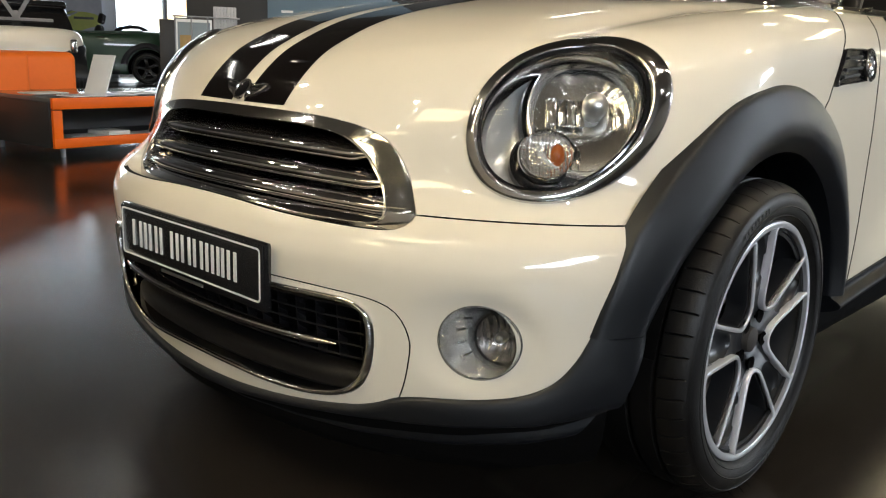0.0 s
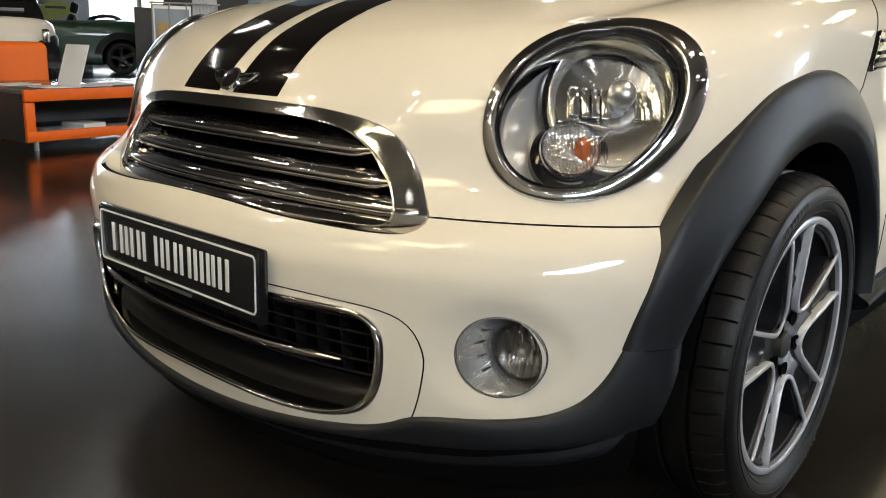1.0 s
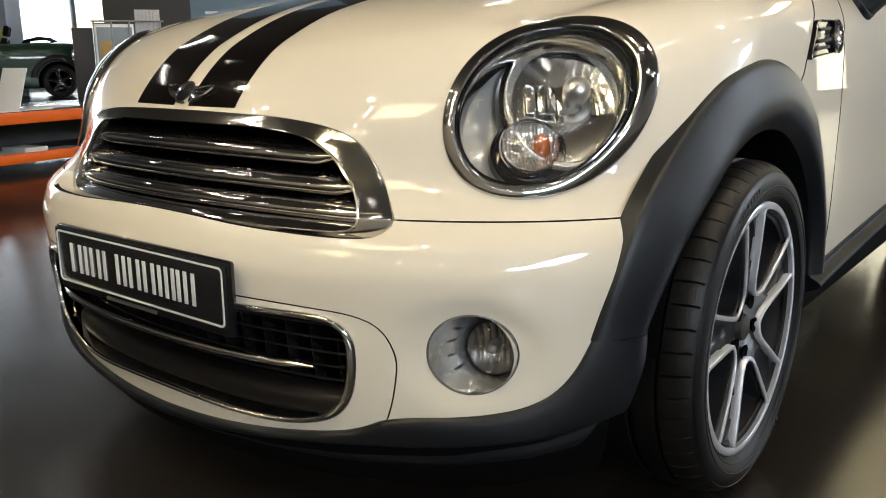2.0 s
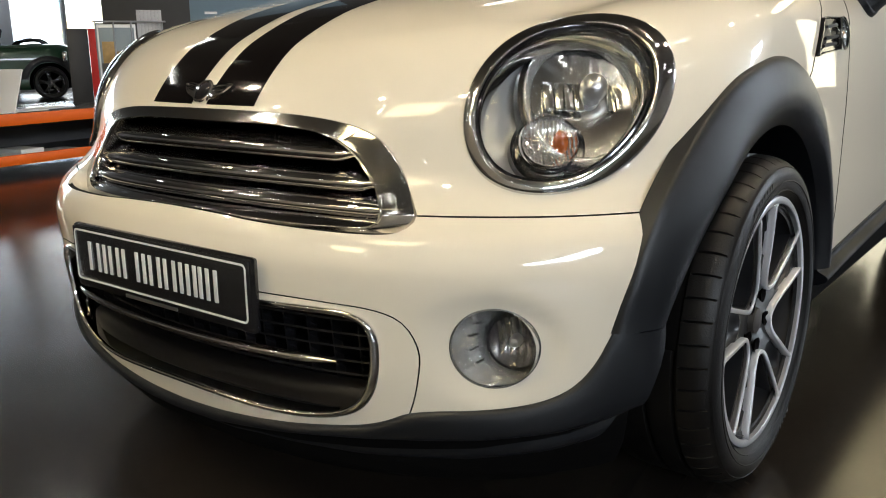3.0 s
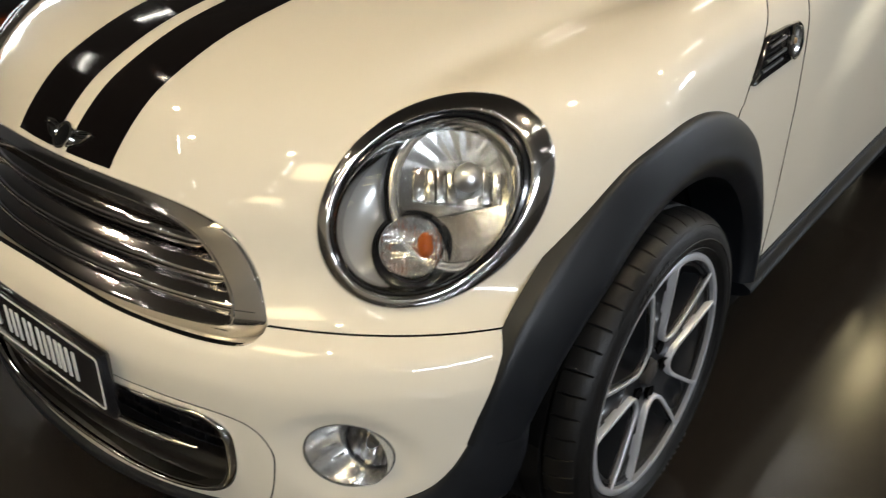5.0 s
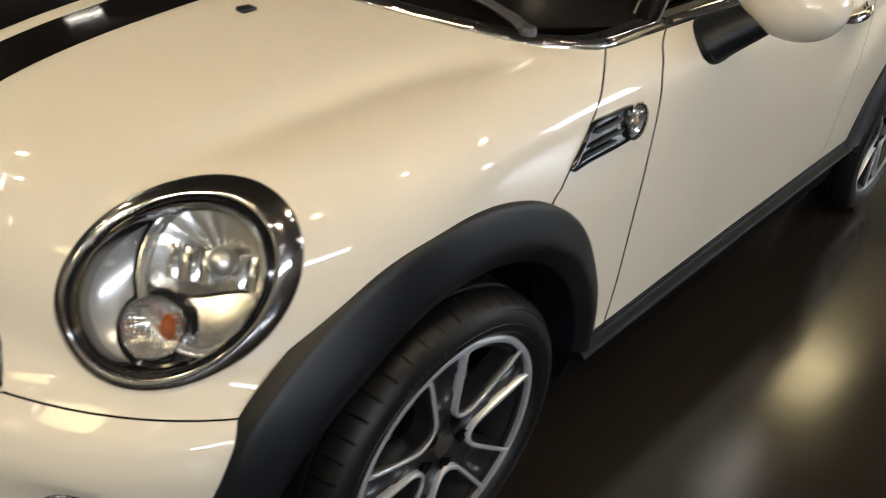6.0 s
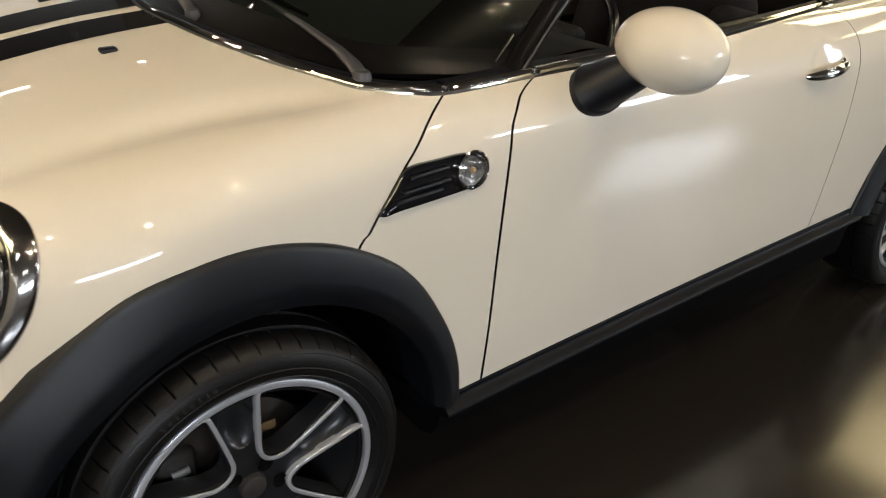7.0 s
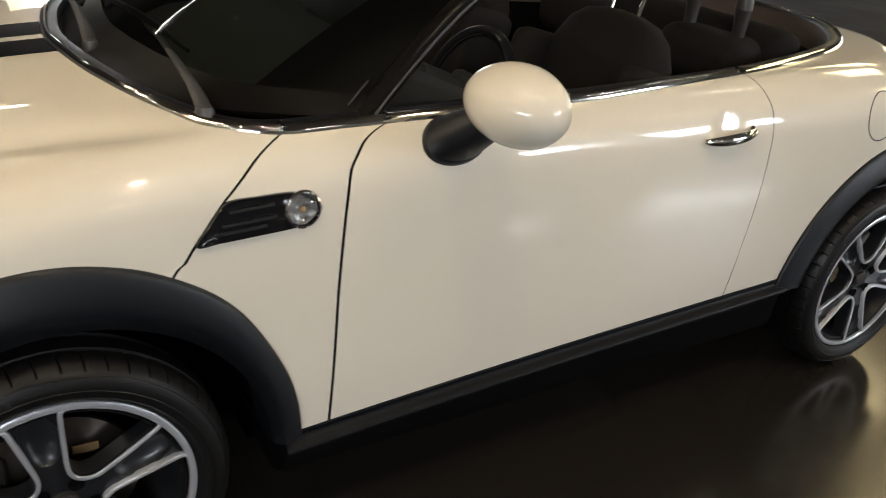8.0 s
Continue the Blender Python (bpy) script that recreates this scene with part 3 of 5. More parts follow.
rows.append(rows[-1] + np.stack([-.08 * np.sin(ang), .08 * np.cos(ang), .01 + 0 * ang], -1))
lip_rows = np.array(rows)
lip_rows = np.concatenate([lip_rows, lip_rows[:, -1:] + np.array((-.10, .01, 0))], 1)
lip_full = np.concatenate([lip_rows[:, ::-1] * (-1, 1, 1), lip_rows[:, 1:]], 1)
part("bumper_lip", grid(lip_full, angle=32), TRIM, small_car, "black grained plastic lower lip")


# liners in the arches
for hub in (FRONT_HUB, REAR_HUB):
    rows = []
    for x, r in ((.800, .384), (.535, .384)):
        rows.append([(x, hub - r * math.cos(a), .312 + r * math.sin(a)) for a in np.linspace(.12, math.pi - .06, 60)])
    m = grid(rows)
    part("arch_liner", m, DARK, small_car)
    part("arch_liner", mirrored(m), DARK, small_car)

# sill cladding
ys = np.linspace(1.19, 2.825, 60)
zt = .345 + .066 * (1 - np.exp(-(ys - 1.226) / 1.6)) / (1 - math.exp(-.945))
sx = on_side(ys, zt)[:, 0]
taper = np.clip((2.825 - ys) / .05, 0, 1) ** .6
rows = [np.stack([sx + (dx * taper if dx > 0 else dx), ys, zt + dz], -1) for dx, dz in ((-.008, .002), (.002, .001), (.004, -.0015), (.0015, -.006), (.0008, -.013), (.004, -.0185), (.012, -.0225), (.0205, -.0265), (.0258, -.0315), (.0262, -.0365), (.0220, -.042), (.008, -.049), (-.015, -.056), (-.070, -.070), (-.2, -.085))]
rows = np.array(rows)
rows = np.concatenate([rows[:, :1] + (-.14, 0, 0), rows, rows[:, -1:] + (-.14, 0, 0)], 1)
m = grid(rows, angle=50)
part("sill_cladding", m, SHADETRIM, small_car, "black plastic sill cladding")
part("sill_cladding", mirrored(m), SHADETRIM, small_car, "black plastic sill cladding")


# ---- wheels ----
SPOKES = [radians(99.2 - 72 * k) for k in range(5)]


def window_outline(k):
    """The U-shaped opening between two spokes in the wheel's face, as (y, z) about the hub."""
    mid = SPOKES[k] - radians(36)
    half = [(.2198, 0), (.2198, 8), (.2198, 16), (.2192, 21.2), (.2145, 23.0), (.200, 23.0), (.156, 21.8), (.120, 20.0), (.100, 18.2), (.086, 15.8), (.077, 11.6), (.0715, 6), (.070, 0)]
    polar_pts = half + [(r, -a) for r, a in half[-2:0:-1]]
    return curve_through([(r * math.cos(mid - radians(a)), r * math.sin(mid - radians(a))) for r, a in polar_pts], 110)


WINDOWS = [window_outline(k) for k in range(5)]
face = revolve([(0, -.020), (.040, -.020), (.060, -.015), (.09, -.011), (.15, -.007), (.213, -.006), (.2210, -.004), (.229, -.007), (.230, -.040), (.10, -.052), (0, -.056)], 96)
face.transform(Matrix.Translation((-.008, 0, 0)))
rim_lip = revolve([(.2190, -.016), (.2193, -.0005), (.2215, .0012), (.2290, .0014), (.2325, -.001), (.2335, -.006), (.231, -.014)], 120, close=True)
for w in WINDOWS:
    face = cut(face, prism(w, "x", -.2, .2))
for ang in SPOKES:
    scoop = revolve([(0, -1)] + [(math.sin(q), -math.cos(q)) for q in np.linspace(.15, math.pi - .15, 13)] + [(0, 1)], 24, "y")
    scoop.transform(Matrix.Rotation(ang, 4, "X") @ Matrix.Translation((-.014, .157, 0)) @ Matrix.Diagonal((.024, .058, .033, 1)))
    face = cut(face, scoop)
smooth(face, 30)
borders = []
for w in WINDOWS:
    o, i = swollen(w, .0084), swollen(w, .0002)
    r = np.linalg.norm(o, axis=1)
    o = o * np.minimum(1, .2210 / r)[:, None]
    def dished(p, lift):
        r = np.linalg.norm(p, axis=1)
        return np.stack([np.interp(r, (.0, .045, .08, .15, .2178), (-.019, -.014, -.0085, -.003, .0005)) + lift, p[:, 0], p[:, 1]], -1)
    borders.append(grid([dished(o, -.016), dished(o, -.0006), dished(o * .85 + i * .15, .0004), dished(o * .15 + i * .85, .0004), dished(i, -.0006), dished(i, -.004)], wrap_cols=True, angle=60))
edges = joined(*borders)
smooth(edges, 60)
barrel = revolve([(.2135, -.006), (.208, -.03), (.200, -.06), (.196, -.19)], 64)
disc = revolve([(.06, -.088), (.145, -.088), (.146, -.10), (.06, -.10)], 64)
calliper = box(.06, .075, .15, .018, (-.10, -.115, .02), 3)
sticker = box(.004, .045, .019, .001, (-.0835, .052, .070))
pin = tube([(-.072, -.125, .052), (-.070, -.095, .058)], [.013, .010], 10)
valve = tube([(-.03, .172, .125), (-.012, .168, .122)], [.005, .004], 8)
cap = revolve([(.0001, -.014), (.018, -.0145), (.0235, -.017), (.027, -.030)], 40)
bolts, wells = [], []
for k in range(5):
    a = SPOKES[k] + radians(36)
    b = revolve([(.0001, -.023), (.007, -.023), (.0085, -.026), (.0085, -.04)], 6)
    well = revolve([(.0145, -.0165), (.0125, -.0195), (.0095, -.0225), (.0001, -.0225)], 20)
    well.transform(Matrix.Translation((0, .050 * math.cos(a), .050 * math.sin(a))))
    wells.append(well)
    b.transform(Matrix.Translation((0, .050 * math.cos(a), .050 * math.sin(a))))
    bolts.append(b)
bolt_mesh = list(zip(bolts, wells))


def tyre_mesh():
    """A low tyre with two grooves round its tread and short slots over the shoulder."""
    prof = [(.206, -.012), (.2335, -.006), (.240, .004), (.252, .011), (.268, .012), (.283, .007), (.292, -.001), (.2985, -.011), (.3025, -.022), (.3045, -.034), (.3053, -.046),
            (.3056, -.049), (.2985, -.0515), (.2985, -.0575), (.3060, -.060), (.3066, -.085), (.3066, -.098), (.2990, -.101), (.2990, -.108), (.3066, -.111), (.3062, -.150), (.303, -.185), (.294, -.200), (.268, -.21), (.206, -.19)]
    slots, per = 50, 18
    n = slots * per
    rows = []
    for i in range(n):
        a = 2 * math.pi * i / n
        deep = .0062 if i % per == 0 else 0
        skew = 2 * math.pi / n
        row = []
        for j, (r, h) in enumerate(prof):
            if 7 <= j <= 10:
                r -= deep
            b = a + skew * (j - 7) * .5 if 7 <= j <= 11 else a
            row.append((h, r * math.cos(b), r * math.sin(b)))
        rows.append(row)
    return grid(rows, wrap_rows=True, angle=28)


tyre = tyre_mesh()
sidewall_ribs = joined(*[revolve([(r - .0012, h), (r, h + .0012), (r + .0012, h)], 96) for r, h in ((.2445, .0075), (.262, .0122), (.287, .0050))])
MARKS = [(float(a), k % 3 == 0) for k, a in enumerate(np.r_[np.linspace(104, 124, 8), np.linspace(282, 304, 8)])]
mark_wide, mark_slim = box(.0012, .0075, .010, .0004), box(.0012, .0045, .010, .0004)
for hub in (FRONT_HUB, REAR_HUB):
    for side in (1, -1):
        wheel = part("wheel", face, RIMGREY, small_car, "anthracite five-spoke alloy wheel with silver edges")
        wheel.matrix_basis = pose(HUB_X * side, hub - WHEEL_FORE, WHEEL_Z, 0, 0, 0 if side > 0 else 180) @ Matrix.Rotation(radians(36.8 if hub == REAR_HUB else 0), 4, "X") @ Matrix.Diagonal((1, 1.042, 1.042, 1))
        part("tyre", tyre, RUBBER, wheel)
        part("sidewall_rib", sidewall_ribs, RUBBER, wheel)
        for a, wide in MARKS:
            mark = part("sidewall_mark", mark_wide if wide else mark_slim, MARK, wheel)
            mark.matrix_basis = Matrix.Rotation(radians(a), 4, "X") @ Matrix.Translation((.0118, .2705, 0)) @ Matrix.Rotation(radians(90), 4, "X")
        part("rim_lip", rim_lip, RIMSILVER, wheel, "machined silver rim lip")
        part("spoke_edge", edges, RIMSILVER, wheel, "silver spoke edging")
        part("rim_barrel", barrel, RIMGREY, wheel)
        part("brake_disc", disc, DISC, wheel)
        part("brake_calliper", calliper, IRON, wheel)
        part("calliper_pin", pin, SATIN, wheel, "bright steel calliper pin")
        part("disc_sticker", sticker, TAN, wheel, "small tan sticker")
        part("tyre_valve", valve, SATIN, wheel)
        part("hub_cap", cap, IRON, wheel, "grey hub cap")
        for b, well in bolt_mesh:
            part("wheel_bolt", b, GLOSSBLACK, wheel)
            part("bolt_well", well, DARK, wheel)


# ---- bonnet stripes and washer jets ----
def stripe(x0, x1):
    v = np.linspace(0, 1, 70)
    u = np.linspace(x0, x1, 12)
    start = np.array([on_front(x, .7365)[1] for x in u])
    end = np.interp(np.abs(u), *np.array(RAIL_HALF[:9]).T) - .012
    rows = []
    for t in v:
        y = start + .004 + (end - start - .004) * t
        rows.append(on_top(u, y, .0007))
    return grid(rows)


for x0, x1 in ((.008, .132), (-.166, -.034)):
    part("stripe", stripe(x0, x1), STRIPE, bonnet, "gloss black stripe")
for x in (.228, -.228):
    p = on_top(x, .765, .002)
    jet = box(.026, .034, .010, .0045, tuple(p))
    part("washer_jet", jet, TRIM, bonnet, "small black washer jet")


# ---- grille ----
def matched(outline, like):
    """For each point of like, the nearest point of the outline."""
    o = np.asarray(curve_through(outline, 1200))
    d = np.linalg.norm(np.asarray(like)[:, None] - o[None], axis=2)
    return o[np.argmin(d, 1)]


def grille_face(x, z):
    """The leaning face of the grille: the skin above, carried on more steeply below."""
    x, z = np.asarray(x, float), np.asarray(z, float)
    p, q = on_front(x, z), on_front(x, np.full_like(z, .66))
    w = np.clip((.70 - z) / .12, 0, 1)
    w = w * w * (3 - 2 * w)
    p[..., 1] = (1 - w) * p[..., 1] + w * (q[..., 1] + .38 * (z - .66))
    return p


def band_on_front(outer_line, inner_line, heights, depth=.03, lay=on_front, angle=70):
    rows = []
    for t, h in heights:
        q = outer_line * (1 - t) + inner_line * t
        p = lay(q[:, 0], q[:, 1])
        for _ in range(3):
            p[:, 1] = sum(np.roll(p[:, 1], k) for k in range(-3, 4)) / 7
        rows.append(p + h * np.array((0, -.94, .34)))
    rows.append(rows[-1] + np.array((0, depth, 0)))
    return grid(rows, wrap_cols=True, angle=angle)


gr_out = curve_through(GRILLE, 300)
gr_in = curve_through(GRILLE_HOLE, 300)
# the bumper rolls back from its edge to the foot of the grille
mouth = curve_through(swollen(GRILLE_MOUTH, -.003), 300)
shelf_from, shelf_to = on_front(mouth[:, 0], mouth[:, 1]), grille_face(gr_out[:, 0], gr_out[:, 1])
shelf = [shelf_from * (1 - t) + shelf_to * t + np.array((0, .004 * t, -.001 * t)) + slope(*shelf_from.T) * d for t, d in ((0, -.010), (.0, -.0004), (.1, .0012), (.3, .0015), (.65, .0005), (1, -.001))]
part("bumper_shelf", grid(shelf, wrap_cols=True, angle=60), CREAM, small_car, "cream shelf of the bumper under the grille")
grille = part("grille_surround", band_on_front(gr_out, gr_in, ((0, -.012), (0, .0030), (.02, .0052), (.06, .0062), (.88, .0060), (.905, .0062), (.92, .0076), (.985, .0076), (1, .0060), (1, -.006)), .03, grille_face, 35), RINGCHROME, small_car, "chrome radiator grille surround")
for side in (1, -1):
    mitre = [grille_face(np.array([.007 + side * x]), np.array([z]))[0] + .0072 * np.array((0, -.94, .34)) for x, z in ((.405, .5885), (.432, .5895), (.4585, .5905))]
    part("surround_joint", tube(mitre, .0011, 6), GLOSSBLACK, grille)
# blades: a broad top that slopes down to a bright rounded nose
for z0, half in ((.689, .342), (.645, .386), (.607, .420), (.5725, .430)):
    x = np.linspace(-half, half, 60)
    z = z0 - (.010 if z0 > .6 else .006) * (x / .4) ** 2 - .004
    p = grille_face(x + .007, z) - np.array((0, 0 if z0 > .6 else .009, 0))
    end = np.clip((half - np.abs(x)) / .03, .25, 1) ** .5
    blade = [(.0006, -.0095), (.0014, -.0050), (.0036, -.0012), (.0080, .0016), (.020, .0080), (.036, .0160), (.046, .0200), (.047, .013), (.040, -.008), (.022, -.0180), (.010, -.0200), (.0045, -.0195), (.0015, -.0150)]
    rows = [p + np.stack([0 * x, dy + .004 * (1 - end), dz * end], -1) for dy, dz in blade]
    part("grille_bar", grid(np.array(rows), wrap_rows=True, angle=40), BARCHROME, grille, "chrome grille bar")
# ---- lower intake ----
in_out = curve_through(swollen(INTAKE, .005), 260)
in_in = matched(swollen(INTAKE, -.008), in_out)
intake = part("intake_surround", band_on_front(in_out, in_in, ((0, -.004), (0, .004), (.25, .008), (.55, .009), (.85, .006), (1, -.004))), CHROME, small_car, "chrome lower intake surround")
slats = []
for z in np.linspace(.262, .432, 8):
    x = np.linspace(-.44, .44, 24)
    y = on_front(x, np.full(24, z))[:, 1] + .055
    slats.append(grid([np.stack([x, y + dy, np.full(24, z + dz)], -1) for dy, dz in ((0, .002), (0, -.002), (.02, -.002), (.02, .002))], wrap_rows=True))
for x in np.linspace(-.425, .425, 19):
    z = np.linspace(.25, .435, 8)
    y = on_front(np.full(8, x), z)[:, 1] + .060
    slats.append(grid([np.stack([np.full(8, x + dx), y + dy, z], -1) for dx, dy in ((.002, 0), (-.002, 0), (-.002, .02), (.002, .02))], wrap_rows=True))
part("intake_mesh", joined(*slats), GLOSSBLACK, intake, "black plastic honeycomb mesh")
x = np.linspace(-.377, .377, 60)
bar = np.stack([x, on_front(x, np.full(60, .352))[:, 1] + .004, .352 + 0 * x], -1)
r = [.0075 * min(1, .25 + 14 * (.379 - abs(q))) for q in x]
part("intake_bar", tube(bar, r, 12), CHROME, intake, "chrome cross bar")
rows = []
x = np.linspace(-.40, .40, 40)
for dy, z in ((.050, .300), (.034, .298), (.020, .291), (.013, .277), (.013, .260), (.03, .247)):
    rows.append(np.stack([x, on_front(x, np.full(40, .28))[:, 1] + dy + .01, np.full(40, z)], -1))
part("intake_floor", grid(rows), INTAKEBLACK, intake, "smooth black lower panel of the intake")

# ---- number plate with bars in place of the writing ----
plate = part("number_plate", box(.520, .016, .126, .006, (.011, -.004, .457)), GLOSSBLACK, small_car, "black show plate with pale bars in black holder")
part("plate_sheet", box(.512, .004, .108, .0015, (.011, -.0135, .461)), PLATE, plate)
def round_rect(cx, cz, w, h, r, n=8):
    return np.array([(cx + sx * (w / 2 - r) + r * math.cos(a), cz + sz * (h / 2 - r) + r * math.sin(a)) for sx, sz, a0 in ((1, 1, 0), (-1, 1, 90), (-1, -1, 180), (1, -1, 270)) for a in [radians(a0 + 90 * k / n) for k in range(n + 1)]])


frame_out = round_rect(.011, .461, .502, .099, .010)
frame_in = round_rect(.011, .461, .495, .092, .0068)
part("plate_border", grid([np.stack([p[:, 0], np.full(len(p), y), p[:, 1]], -1) for p, y in ((frame_out, -.0145), (frame_out, -.0165), (frame_in, -.0165), (frame_in, -.0145))], wrap_cols=True), LETTER, plate)
cursor = -.196
for w in (.042, .014, .037, .014, 0, .034, .038, .038, .032, .028, .034):
    if not w:
        cursor += .022
        continue
    half = max(.0045, w / 2 - .002)
    for dx in ((0,) if w < .02 else (-half + .0045, half - .0045)):
        part("character_bar", box(.0095, .002, .055, .0008, (cursor + w / 2 + dx, -.0160, .462)), LETTER, plate)
    cursor += w + .006
part("writing_bar", box(.155, .0015, .006, 0, (-.009, -.0126, .4005)), SATIN, plate)

# ---- badge ----
p0 = on_front(-.010, .762)
n0 = slope(*p0)
up = np.array((0, 1, 0)) - n0 * n0[1]
up /= np.linalg.norm(up)
wing_shape = 1.0 * curve_through([(0, .020), (.022, .016), (.045, .020), (.068, .019), (.060, .006), (.045, -.006), (.022, -.014), (0, -.018), (-.022, -.014), (-.045, -.006), (-.060, .006), (-.068, .019), (-.045, .020), (-.022, .016)], 90)


def badge_rows(shape, h):
    return p0 + n0 * h + shape[:, :1] * np.array((1, 0, 0)) + shape[:, 1:] * up


badge = part("bonnet_badge", grid([badge_rows(wing_shape, -.004), badge_rows(wing_shape, .0030), badge_rows(wing_shape * .95, .0050), badge_rows(wing_shape * .88, .0050), badge_rows(wing_shape * .84, .0032), badge_rows(wing_shape * .02, .0032)], wrap_cols=True, cap=True, angle=30), CHROME, small_car, "chrome winged bonnet badge")
ring = np.stack([np.cos(np.linspace(0, 2 * np.pi, 40, endpoint=False)), np.sin(np.linspace(0, 2 * np.pi, 40, endpoint=False))], 1)
part("badge_disc", grid([badge_rows(ring * q, h) for q, h in ((.0245, .001), (.0245, .0075), (.0232, .0088), (.0205, .0088), (.0195, .0070))], wrap_cols=True, angle=35), CHROME, badge, "chrome badge ring")
part("badge_face", grid([badge_rows(ring * q, h) for q, h in ((.0198, .0066), (.010, .0076), (.0005, .0080))], wrap_cols=True), GLOSSBLACK, badge, "black badge face")
for side in (1, -1):
    for q in (.0, .007):
        rib = [tuple(p0 + n0 * .0085 + np.array((side * (.026 + t * .036), 0, 0)) + up * (.004 + q + t * .007)) for t in np.linspace(0, 1, 6)]
        part("wing_rib", tube(rib, .0012, 6), GLOSSBLACK, badge)


# ---- headlamps ----
def ribbed_cup(at, radius, ribs=15):
    """A shallow round cup with upright flutes."""
    rows = []
    for q in [1 - k / 16 for k in range(16)] + [.02]:
        row = []
        for i in range(200):
            a = 2 * math.pi * i / 200
            u, v = radius * q * math.cos(a), radius * q * math.sin(a)
            row.append(tuple(at(u, v, -.016 * (1 - q * q) + .0022 * abs(math.sin(u / radius * ribs * .5 * math.pi)))))
        rows.append(row)
    return grid(rows, wrap_cols=True, angle=25)


def oval_rows(specs, base="skin", n=72):
    rows = []
    for s, h in specs:
        q = oval(s, n)
        if base == "skin":
            rows.append(strike(q + LAMP_N * .12, np.broadcast_to(-LAMP_N, q.shape), .26) + LAMP_N * h)
        else:
            rows.append(q + LAMP_N * h)
    return rows


def lamp_point(u, v, h):
    return LAMP_C + LAMP_U * u + LAMP_V * v + LAMP_N * h


def lamp_disc(u, v, specs, n=48, su=1.0):
    """Rings about an axis of the lamp: (radius, height)."""
    t = np.linspace(0, 2 * np.pi, n, endpoint=False)
    return [lamp_point(u, v, h) + r * (np.cos(t)[:, None] * LAMP_U * su + np.sin(t)[:, None] * LAMP_V) for r, h in specs]


HOUSING = material("satin_lamp_housing", (0.50, 0.50, 0.49), 0.20, 0.5, 0.4, 0.05, 60)
LOWMIRROR = material("soft_mirror_silver", (0.40, 0.40, 0.40), 0.22, 1.0, 0, 0.04, 50)


